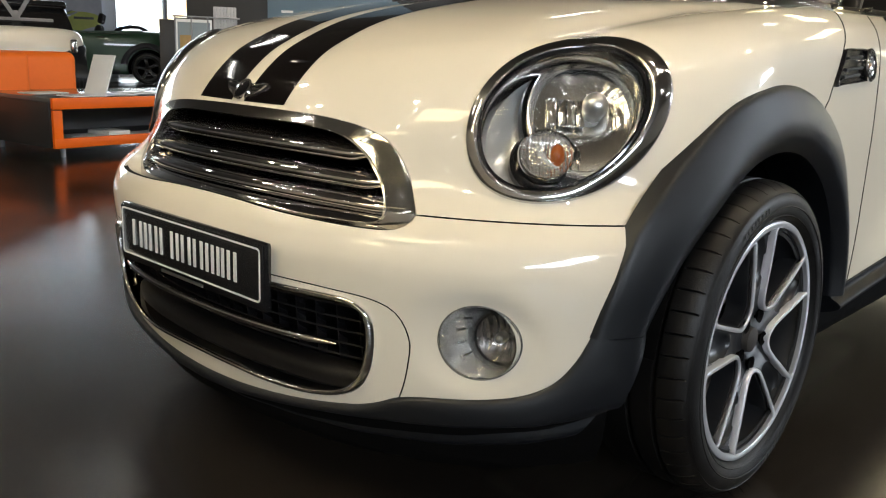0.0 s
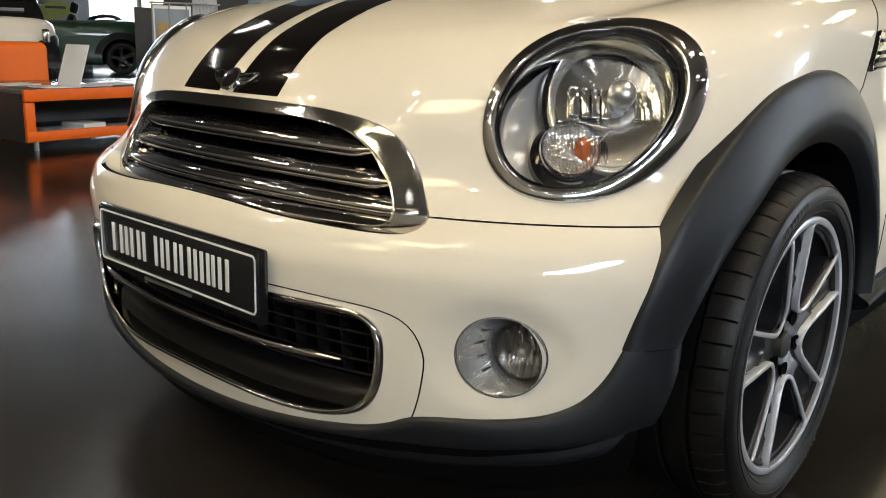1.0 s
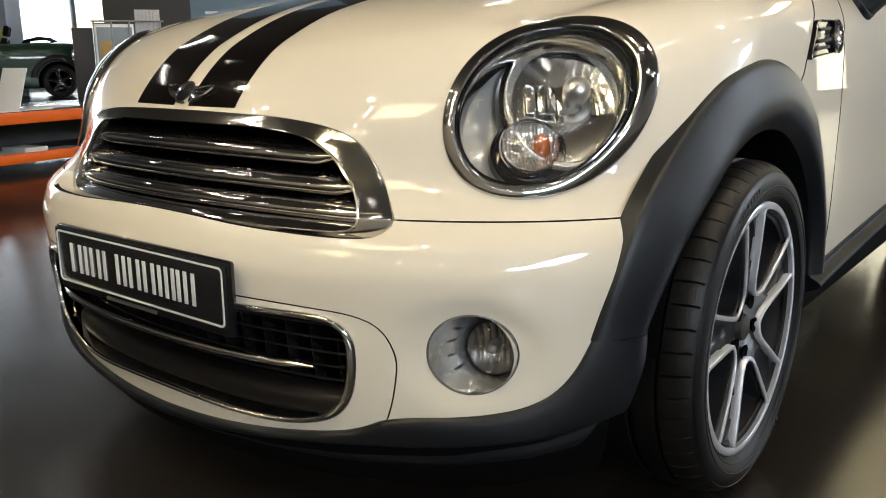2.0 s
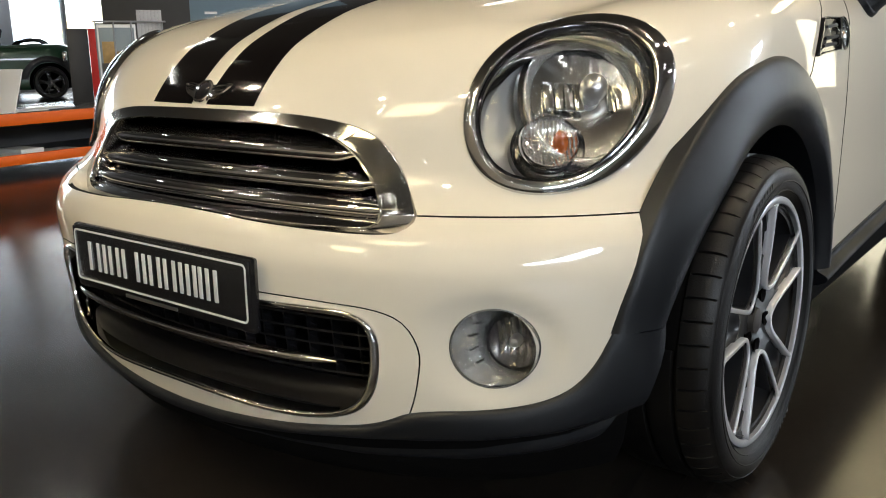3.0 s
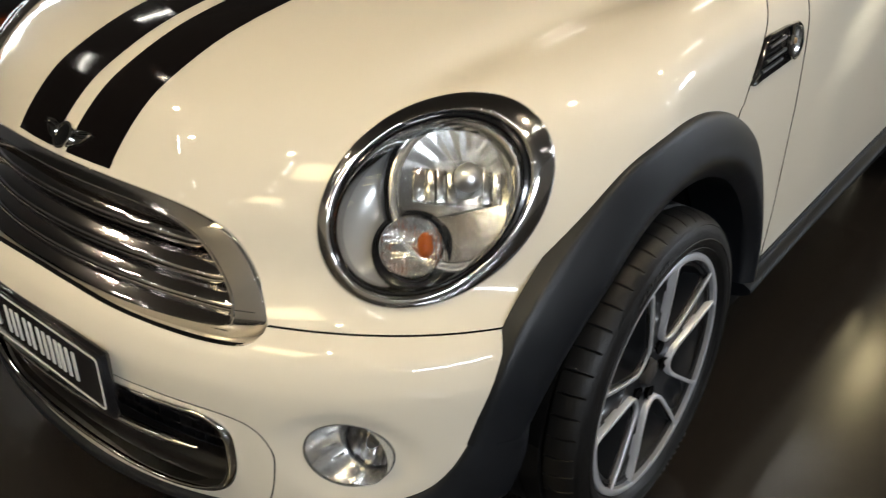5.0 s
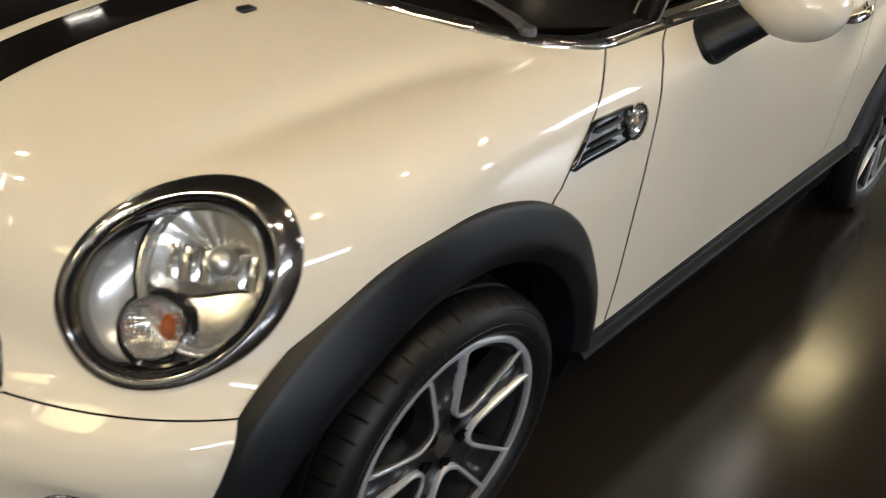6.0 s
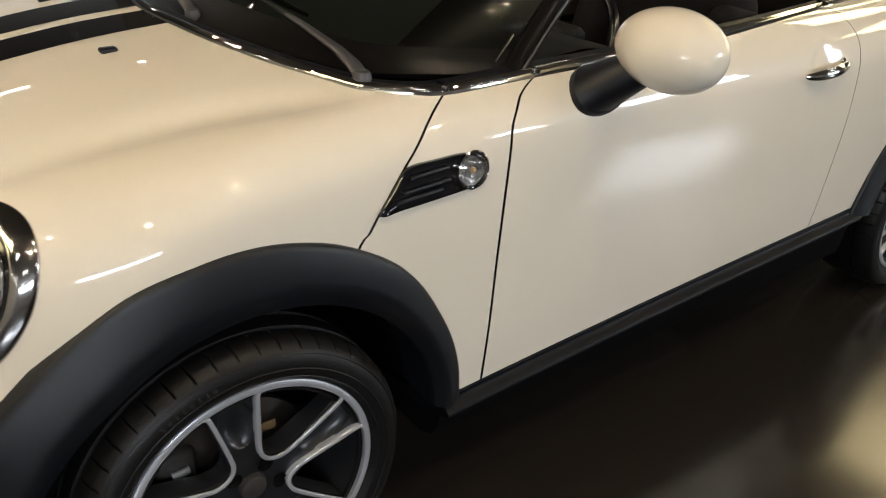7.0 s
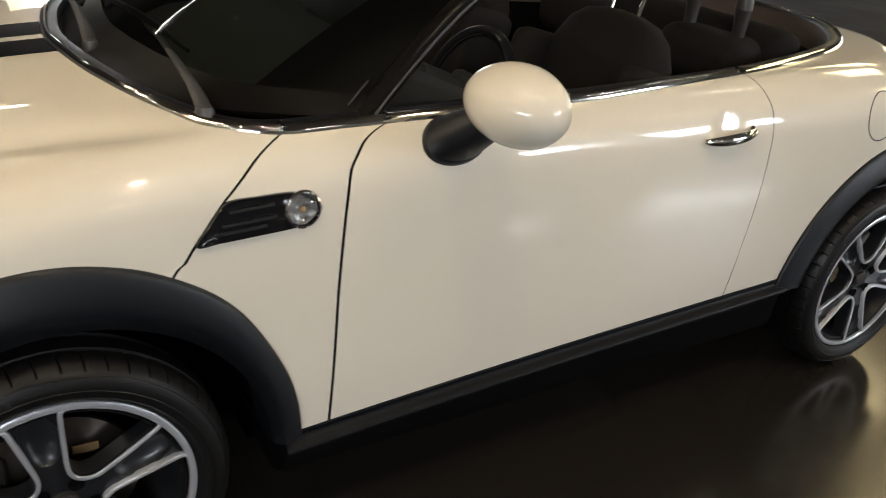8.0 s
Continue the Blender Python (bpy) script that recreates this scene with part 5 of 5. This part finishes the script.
seat_back = seat(.38, 1.95)
seat(-.38, 1.95)
HOOPGREY = material("dark_satin_hoop", (0.05, 0.047, 0.044), 0.38, 0.3, 0, 0.2, 60)
bench = part("rear_bench", box(1.05, .42, .16, .06, (0, 2.62, .60), 4), FABRIC, small_car, "black rear bench")
bb = part("backrest", box(1.05, .14, .50, .06, (0, 0, .25), 4), FABRIC, bench)
bb.matrix_basis = pose(0, 2.84, .58, -14, 0, 0)
for s in (-1, 1):
    hoop = [(s * .32 + .10 * math.cos(a), 2.80, 1.12 + .14 * math.sin(a)) for a in np.linspace(0, math.pi, 16)]
    part("roll_hoop", tube([(s * .32 + .10, 2.80, .80)] + hoop + [(s * .32 - .10, 2.80, .80)], .025, 14), HOOPGREY, small_car, "dark grey roll hoop behind the rear bench")
    part("hoop_pad", box(.34, .17, .17, .06, (s * .32, 2.80, .955), 5), FABRIC, small_car, "dark padded hoop base")
rows = []
for a in np.linspace(-.2, math.pi + .2, 14):
    x = np.linspace(-.44, .44, 30)
    rows.append(np.stack([x, 3.12 + .13 * np.cos(a) - .10 * (x / .44) ** 2 + .006 * np.sin(x * 40), .955 + .05 * np.sin(a) + .004 * np.sin(x * 23 + a * 3)], -1))
part("folded_hood", grid(rows), FABRIC, small_car, "folded black fabric hood")
for s in (1, -1):
    rows = [np.stack([np.full(30, s * (.655 - d)) , np.linspace(1.48, 2.5, 30), np.full(30, z)], -1) for d, z in ((0, .985), (.02, .975), (.035, .90), (.03, .70), (.02, .48))]
    part("door_card", grid(rows), DASH, small_car, "dark door lining")


# ---- showroom ----
def slab(name, sx, sy, sz, centre, mat, label):
    ob = part(name, box(sx, sy, sz, 0, centre), mat, None)
    return tagged(ob, label, "setting", kind="structure")


slab("floor", 34, 30, .2, (-5, 4, -.1), FLOOR, "polished dark brown showroom floor with soft reflections")
slab("ceiling", 34, 30, .2, (-5, 4, 4.3), CEILMAT, "dark painted showroom ceiling")
slab("wall_south", 34, .3, 4.4, (-5, -8.0, 2.1), BEIGE, "plain grey showroom wall")
WARMGLOW = glowing("warm_glow_sheet", (1.0, 0.90, 0.62), 3.0)
SKYGLOW = glowing("bright_daylight_outside", (0.86, 0.94, 1.0), 2.4)
STREETGLOW = glowing("bright_street_outside", (0.86, 0.94, 1.0), 2.5)
st = STREETGLOW.node_tree
street_noise, street_ramp, street_place = st.nodes.new("ShaderNodeTexNoise"), st.nodes.new("ShaderNodeValToRGB"), st.nodes.new("ShaderNodeTexCoord")
street_noise.inputs["Scale"].default_value, street_noise.inputs["Detail"].default_value = 0.9, 2
for at_, colour in zip((0, 1), ((.30, .72, 1.0, 1), (.62, .88, .70, 1))):
    street_ramp.color_ramp.elements[at_].color = colour
street_ramp.color_ramp.elements[0].position, street_ramp.color_ramp.elements[1].position = .34, .68
for pos, colour in ((.44, (.85, .95, 1.0, 1)), (.56, (1.0, .90, .55, 1)), (.62, (1.0, .60, .30, 1))):
    street_ramp.color_ramp.elements.new(pos).color = colour
st.links.new(street_place.outputs["Object"], street_noise.inputs["Vector"])
st.links.new(street_noise.outputs["Fac"], street_ramp.inputs["Fac"])
st.links.new(street_ramp.outputs["Color"], st.nodes["Principled BSDF"].inputs["Emission Color"])
tagged(part("backdrop", box(.05, 26, 5.0, 0, (-23, 5, 2.3)), STREETGLOW), "bright overexposed street outside", "backdrop", kind="structure")
# glowing sheet behind the unseen east windows
tagged(part("backdrop", box(.05, 26, 5.0, 0, (13, 4, 2.3)), SKYGLOW), "bright overexposed street outside", "backdrop", kind="structure")


# unseen emitter, added for the yellowish glow on the floor
tagged(part("backdrop", box(30, .05, 5.0, 0, (-3, 20, 2.3)), WARMGLOW), "unseen warm glowing sheet beyond the north panes", "backdrop", kind="structure")


def glazed_front(m, name, half, spans, sill, top):
    """A wall with rows of tall panes in steel frames, along its own y; spans are (from, to, bays)."""
    blocks = [box(.3, 2 * half, sill, 0, (0, 0, sill / 2)), box(.3, 2 * half, 4.4 - top, 0, (0, 0, (top + 4.4) / 2))]
    edges_y = [-half] + [e for y0, y1, _ in spans for e in (y0, y1)] + [half]
    for y0, y1 in zip(edges_y[::2], edges_y[1::2]):
        blocks.append(box(.3, y1 - y0, top - sill, 0, (0, (y0 + y1) / 2, (top + sill) / 2)))
    wall = part("wall_" + name, joined(*blocks), WALLMAT)
    wall.matrix_basis = m
    tagged(wall, "grey wall with a glazed shop front", "wall", kind="structure")
    for k, (y0, y1, bays) in enumerate(spans):
        win = part("window_" + name + ("_%d" % k if k else ""), box(.10, y1 - y0, .08, .01, (0, (y0 + y1) / 2, top - .05)), STEEL)
        win.matrix_basis = m
        tagged(win, "tall shop window in grey steel frames", "window", kind="structure")
        part("window_sill", box(.14, y1 - y0, .07, .01, (0, (y0 + y1) / 2, sill + .04)), STEEL, win)
        step = (y1 - y0) / bays
        for i in range(bays + 1):
            part("mullion", box(.12, .10, top - sill - .18, .01, (0, y0 + i * step, (top + sill) / 2)), STEEL, win)
        for i in range(bays):
            pane = part("pane", box(.012, step - .12, top - sill - .18, 0, (0, y0 + (i + .5) * step, (top + sill) / 2)), CLEAR, win)
            pane.visible_shadow = False


glazed_front(pose(-18.9, 4, 0), "west", 15.4, [(-2.0, 8.5, 5)], .3, 3.6)
# unseen east windows, their place chosen to light the car's flank
glazed_front(pose(9.0, 4, 0), "east", 15.4, [(-11.0, -5.4, 4), (3.8, 8.8, 4)], 2.6, 4.0)
# unseen north panes, sized for reflections in the floor and wing
glazed_front(pose(-5, 16, 0, 0, 0, 90), "north", 13.8, [(-9.8, -9.2, 1), (-7.0, 1.0, 4)], .4, 3.4)

# ceiling lamps: tubes in trays, and spots
def tube_lamp(x, y, length, turn):
    ob = part("ceiling_lamp", box(.16, length, .06, .01), STEEL)
    ob.matrix_basis = pose(x, y, 4.16, 0, 0, turn)
    tagged(ob, "long fluorescent tube lamp under the ceiling", "ceiling lamp", "tube lamps")
    part("lamp_tube", tube([(0, -length / 2 + .03, -.05), (0, length / 2 - .03, -.05)], .013, 10), TUBE, ob)


# the row at y -7.2 is unseen, added for highlights on the grille bars
for x, y in ((-3.2, -2.6), (-.5, -2.9), (2.0, -2.6), (4.6, -2.6), (2.6, 1.6), (5.2, 1.6), (-3.2, 5.8), (2.6, 5.8), (5.2, 5.8), (-12, 9), (-6.1, .4), (-6.2, 2.8), (-.6, -4.6), (-3.0, -5.1), (2.0, -5.6), (4.6, -5.6), (.1, 6.0), (6.8, 3.9), (-4, -7.2), (-2, -7.2), (0, -7.2), (2, -7.2), (4, -7.2), (6, -7.2)):
    tube_lamp(x, y, 1.05, 0)


def spot(x, y, tx, ty, watts):
    ob = part("spot_lamp", revolve([(.0001, .16), (.05, .16), (.06, .13), (.062, 0), (.055, 0)], 24, "z"), STEEL)
    aim = look((x, y, 3.95), (tx, ty, .6))
    ob.matrix_basis = aim @ Matrix.Translation((0, 0, 0))
    tagged(ob, "small round spot lamp on the ceiling", "spot lamp", "spot lamps")
    part("lamp_glass", revolve([(.0001, .012), (.056, .012)], 20, "z"), SPOTGLOW, ob)
    part("lamp_arm", tube([(0, 0, .16), (0, .0, .30)], .012, 8), STEEL, ob)
    data = bpy.data.lights.new("spot_light", "SPOT")
    data.energy, data.color, data.spot_size, data.spot_blend, data.shadow_soft_size = watts, (1.0, .80, .54), radians(75), .6, .06
    lamp = new("spot_light", data)
    lamp.matrix_world = aim @ Matrix.Translation((0, 0, -.02))


for x, y, tx, ty in ((-3.2, -.8, .0, .4), (.9, -1.9, .5, .3), (2.4, -.6, .7, .8), (1.8, 1.2, .5, 1.2), (2.6, 3.4, .6, 2.6), (-2.7, -2.0, -.2, .3), (-.6, -1.9, .3, .3), (-3.9, .6, -5.4, 1.8), (-8.6, 2.2, -10.8, 3.7)):
    spot(x, y, tx, ty, 210 if x < -8 else 78 if x > 1.5 and y > 1 else (33 if y < -1.5 else 64))


def panel_lamp(x, y):
    ob = part("ceiling_lamp", box(1.26, 1.26, .07, .01), STEEL)
    ob.matrix_basis = pose(x, y, 4.16)
    tagged(ob, "square warm panel lamp under the ceiling", "ceiling lamp", "panel lamps")
    part("diffuser", box(1.18, 1.18, .02, .004, (0, 0, -.04)), PANELGLOW, ob)


for x, y in ((-.3, 8.2), (-2.4, 9.6), (2.0, 9.4), (.3, -3.0), (-.7, -6.4)):
    panel_lamp(x, y)


# low orange table
def low_table():
    top = tagged(new("low_table"), "low charcoal table with orange framed open shelf", "table")
    L, D, H, B = 2.6, 1.0, .432, .075
    part("tabletop", box(D, L, .035, .006, (-D / 2 - .01, L / 2, H - .0175)), TABLETOP, top)
    part("side_panel", box(D - .04, .03, H - B - .036, .003, (-D / 2 - .02, .017, (H + B) / 2 - .018)), CHARCOAL, top)
    part("side_panel", box(D - .04, .03, H - B - .036, .003, (-D / 2 - .02, L - .017, (H + B) / 2 - .018)), CHARCOAL, top)
    part("back_panel", box(.02, L - .07, H - B - .04, 0, (-D + .05, L / 2, (H + B) / 2 - .018)), CHARCOAL, top)
    part("shelf_bottom", box(D - .06, L - .07, .025, .002, (-D / 2, L / 2, B + .013)), CHARCOAL, top)
    for z0, h in ((B + .035, .07), (H - .041, .080)):
        part("orange_rail", box(.03, L, h, .003, (.006, L / 2, z0)), ORANGE, top)
    for y in (.035, 1.30, L - .035):
        part("orange_upright", box(.028, .07, H - B - .142, .002, (.006, y, (H + B) / 2 - .017)), ORANGE, top)
    for x in (-.08, -D + .1):
        for y in (.12, L - .12):
            part("leg", tube([(x, y, 0), (x, y, B)], .018, 10), STEEL, top)
    return top


table = low_table()
table.matrix_basis = pose(-4.67, 1.65, 0, 0, 0, 9)
for k, (dx, dy, a, z) in enumerate(((-.13, .33, 3, .433), (-.18, .62, -4, .433), (-.30, .95, 6, .433), (-.5, .25, 10, .433))):
    ob = part("brochure", box(.21, .29, .008, .002), PAPER)
    ob.matrix_basis = table.matrix_basis @ pose(dx, dy, z + .004, 0, 0, a)
    tagged(ob, "white printed brochure lying on the low table", "brochure", "brochures")
for k, (dy, w, h) in enumerate(((.42, .22, .03), (.62, .20, .06), (.95, .28, .02))):
    ob = part("magazine", box(.25, w, h, .003), PAPER)
    ob.matrix_basis = table.matrix_basis @ pose(-.25, dy, .101 + h / 2, 0, 0, 4 * k)
    tagged(ob, "pale thick magazine lying on the open shelf", "magazine", "magazines")
holder = part("brochure_stand", box(.012, .19, .33, .003, (0, 0, .165)), PAPER)
holder.matrix_basis = pose(-4.83, 2.04, .4325, 0, -25, -62)
tagged(holder, "white tilted leaflet stand on the low table", "leaflet stand")

sofa = tagged(new("sofa"), "orange upholstered low sofa behind the table", "sofa")
part("backrest", box(.26, 1.5, .50, .06, (0, 0, .48), 4), ORANGECLOTH, sofa)
part("seat", box(.70, 1.5, .28, .05, (-.45, 0, .22), 4), ORANGECLOTH, sofa)
part("front_cushion", box(.15, 1.0, .50, .05, (.195, -.25, .475), 4), ORANGECLOTH, sofa)
for x in (-.7, 0):
    for y in (-.65, .65):
        part("leg", tube([(x, y, 0), (x, y, .10)], .02, 10), STEEL, sofa)
sofa.matrix_basis = pose(-5.87, 1.62, 0, 0, 0, 9)


# other cars in the room
def recoloured(mesh):
    other = mesh.copy()
    other.materials.clear()
    return other


black_face, black_edges, black_lip, black_barrel = [recoloured(m) for m in (face, edges, rim_lip, barrel)]


def other_car(paint, label, roofed):
    body_m = skin(0.0, 36, 46, 44)
    for hub in (FRONT_HUB, REAR_HUB):
        for x0, x1 in ((.5, 1.0), (-1.0, -.5)):
            body_m = cut(body_m, drum(hub, .31, .37, x0, x1, 48))
    if not roofed:
        body_m = cut(body_m, prism(curve_through([(-.6, 1.45), (.6, 1.45), (.56, 2.8), (-.56, 2.8)], 60), "z", .5, 1.4))
    car2 = tagged(new("car"), label, "car")
    part("body", dressed(body_m, paint, DARK), paint, car2)
    for rows in FLARES:
        m = grid(rows, angle=32)
        part("arch_flare", m, TRIM, car2)
        part("arch_flare", mirrored(m), TRIM, car2)
    part("sill", box(1.62, 1.5, .16, .04, (0, 2.0, .26)), TRIM, car2)
    for hub in (FRONT_HUB, REAR_HUB):
        for side in (1, -1):
            w = part("wheel", black_face, GLOSSBLACK, car2)
            w.matrix_basis = pose((HUB_X - .02) * side, hub, HUB_Z, 0, 0, 0 if side > 0 else 180)
            part("tyre", tyre, RUBBER, w)
            part("rim_lip", black_lip, GLOSSBLACK, w)
            part("spoke_edge", black_edges, GLOSSBLACK, w)
            part("rim_barrel", black_barrel, DARK, w)
    m = grid(oval_rows(((1.0, -.006), (1.0, .008), (.9, .014), (.5, .02), (.001, .022))), wrap_cols=True)
    part("headlamp", m, REFLECT, car2)
    part("headlamp", mirrored(m), REFLECT, car2)
    for s in (1, -1):
        part("tail_lamp", box(.10, .10, .20, .03, (s * .67, 3.52, .78), 3), REFLECT, car2)
    if roofed:
        rows = []
        for x, y0, y1, z in ((.69, 1.30, 3.25, .99), (.66, 1.50, 3.15, 1.12), (.60, 1.75, 3.02, 1.30)):
            rows.append([(x, y0, z), (x, y1, z), (-x, y1, z), (-x, y0, z)])
        part("greenhouse", grid(rows, wrap_cols=True, angle=10), GLOSSBLACK, car2, "dark side windows")
        part("roof", box(1.26, 1.38, .12, .055, (0, 2.40, 1.35), 4), GLOSSBLACK, car2)
        for y0, y1 in ((1.40, 1.82), (2.5, 2.45)):
            for s in (1, -1):
                part("pillar", tube([(s * .69, y0, .99), (s * .61, y1, 1.31)], .03, 8), paint, car2)
    else:
        p = screen_point(U, V)
        part("windscreen", grid(p), TINTED, car2)
        for s in (.36, -.36):
            back = part("seat", recoloured(seat_back), FABRIC, car2)
            back.matrix_basis = pose(s, 2.22, .52, -14, 0, 0)
            part("headrest", box(.27, .10, .20, .045, (0, 0, .74), 4), FABRIC, back)
        rows = []
        for a in np.linspace(-.2, math.pi + .2, 14):
            x = np.linspace(-.58, .58, 30)
            rows.append(np.stack([x, 3.02 + .27 * np.cos(a) - .12 * (x / .58) ** 2, 1.00 + (.105 + .020 * np.sin(x * 17)) * np.sin(a) + .012 * np.sin(x * 31 + a * 4)], -1))
        part("folded_hood", grid(rows), FABRIC, car2)
        for s in (1, -1):
            y = np.linspace(1.4, 2.9, 30)
            p = on_side(y, np.full(30, .955)) * (s, 1, 1)
            part("belt_strip", tube(p, .007, 8), CHROME, car2)
            h = on_side(np.linspace(2.31, 2.46, 8), np.full(8, .88), .012) * (s, 1, 1)
            part("door_handle", tube(h, .011, 8), CHROME, car2)
    return car2


green_car = other_car(GREEN, "dark green convertible with open top by the window", False)
green_car.matrix_basis = pose(-16.73, 5.09, 0, 0, 0, 332)
white_car = other_car(WHITEPAINT, "white hatchback with dark windows behind the sofa", True)
white_car.matrix_basis = pose(-13.67, 4.83, 0, 0, 0, -110.5) @ Matrix.Diagonal((1, 1, .94, 1))
for q in (-24, 0, 24, 90):
    bar_ob = part("window_print", box(.05, .012, .80 if q != 90 else .9, .002), GREYPAPER, white_car, "pale crossed bars on the rear window")
    bar_ob.matrix_basis = pose(0, 3.165, 1.13, -38, 0, 0) @ pose(0, 0, 0, 0, q if q != 90 else 90, 0) @ Matrix.Diagonal((1, 1, .36 if abs(q) < 1 else (1.0 if q != 90 else 1.0), 1))


# poster stand, dark column with red edge, wall panel
stand = tagged(new("leaflet_rack"), "steel wire rack holding printed leaflets", "leaflet rack")
part("backing", box(.02, .26, .42, .003, (-.012, 0, .74)), CHARCOAL, stand)
part("leaflet", box(.006, .155, .24, .001, (.006, -.05, .825)), PAPER, stand)
part("leaflet_picture", box(.003, .140, .215, .0005, (.0105, -.05, .825)), material("pale_sky_print", (.11, .15, .18), .5, 0, 0, .3, 20, second=(.22, .25, .25), mix_scale=14), stand)
for y, z, w, h, tone in ((-.086, .835, .050, .090, (.36, .22, .06)), (-.050, .812, .030, .060, (.22, .14, .05)), (-.090, .760, .055, .075, (.05, .045, .035)), (-.030, .765, .085, .080, (.07, .08, .07)), (-.010, .800, .030, .050, (.05, .065, .05))):
    part("printed_shape", box(.0016, w, h, .0003, (.0125 + .0001 * w / .01, y, z)), material("muted_print", tone, .5, 0, 0, .5, 60, second=tuple(c * .4 for c in tone), mix_scale=50), stand)
for k in range(7):
    part("leaflet", box(.010, .0138, .33, .001, (.004, .042 + .0145 * k, .835)), GREYPAPER, stand)
for y in (-.13, -.06, .01, .135):
    part("upright", tube([(.022, y, .55 if abs(y) < .1 else 0), (.022, y, .955)], .0035, 8), STEEL, stand)
for z in (.62, .955):
    part("cross_wire", tube([(.022, -.14, z), (.022, .15, z)], .0035, 8), STEEL, stand)
part("foot", box(.26, .30, .02, .004, (0, 0, .01)), STEEL, stand)
stand.matrix_basis = pose(-1.79, 1.135, 0, 0, 0, -31) @ Matrix.Diagonal((1, .93, 1, 1))
pylon = tagged(new("display_board"), "charcoal display board with red edge on the low table", "display board")
part("panel", box(.03, .158, .60, .003, (0, -.033, .30)), CHARCOAL, pylon)
part("red_edge", box(.031, .066, .60, .003, (0, .081, .30)), RED, pylon)
part("foot", box(.16, .22, .012, .003, (0, 0, .006)), CHARCOAL, pylon)
pylon.matrix_basis = pose(-5.30, 2.964, .4325, 0, 0, -31)
column = tagged(part("column", box(.35, .35, 4.18, .01, (0, 0, 2.1)), STEEL), "grey painted steel column", "column", kind="structure")
column.matrix_basis = pose(-17.4, 8.2, 0, 0, 0, -28)
screen_wall = tagged(part("wall_panel", box(.06, 1.4, 2.4, .01, (0, 0, 1.2)), CHARCOAL), "dark freestanding partition behind the display", "partition", kind="structure")
screen_wall.matrix_basis = pose(-2.18, 2.08, 0, 0, 0, -38.8)
board = tagged(new("wall_poster"), "blue-grey poster with orange edge on the partition", "poster")
part("sheet", box(.012, .64, .92, .002), material("blue_grey_print", (.16, .23, .29), .5, 0, 0, .3, 2), board)
part("orange_edge", box(.013, .64, .022, .001, (.001, 0, -.47)), ORANGE, board)
for k in range(4):
    part("writing_bar", box(.003, .06, .012, 0, (.0075, -.22 + .12 * k, -.40)), PAPER, board)
board.matrix_basis = screen_wall.matrix_basis @ pose(.038, .03, 1.425)
picture = tagged(new("picture_board"), "tall grey picture board with a yellow-green print", "picture board")
part("sheet", box(.05, 1.25, 1.7, .01, (0, 0, 1.35)), material("grey_print", (.26, .26, .30), .5, 0, 0, .4, 3), picture)
yellow = material("yellow_green_print", (.34, .36, .05), .5, 0, 0, .3, 4, second=(.12, .13, .04))
part("print_shape", prism(curve_through([(-.55, 1.02), (-.2, 1.32), (.2, 1.40), (.55, 1.33), (.58, 1.15), (.3, 1.05), (.0, .95)], 40), "x", .026, .03), yellow, picture)
part("print_shape", box(.006, .40, .05, .001, (.032, .25, 1.27)), CHARCOAL, picture)
for y in (-.5, .5):
    part("post", tube([(0, y, 0), (0, y, .55)], .02, 8), STEEL, picture)
picture.matrix_basis = pose(-17.35, 7.35, 0, 0, 0, -22)
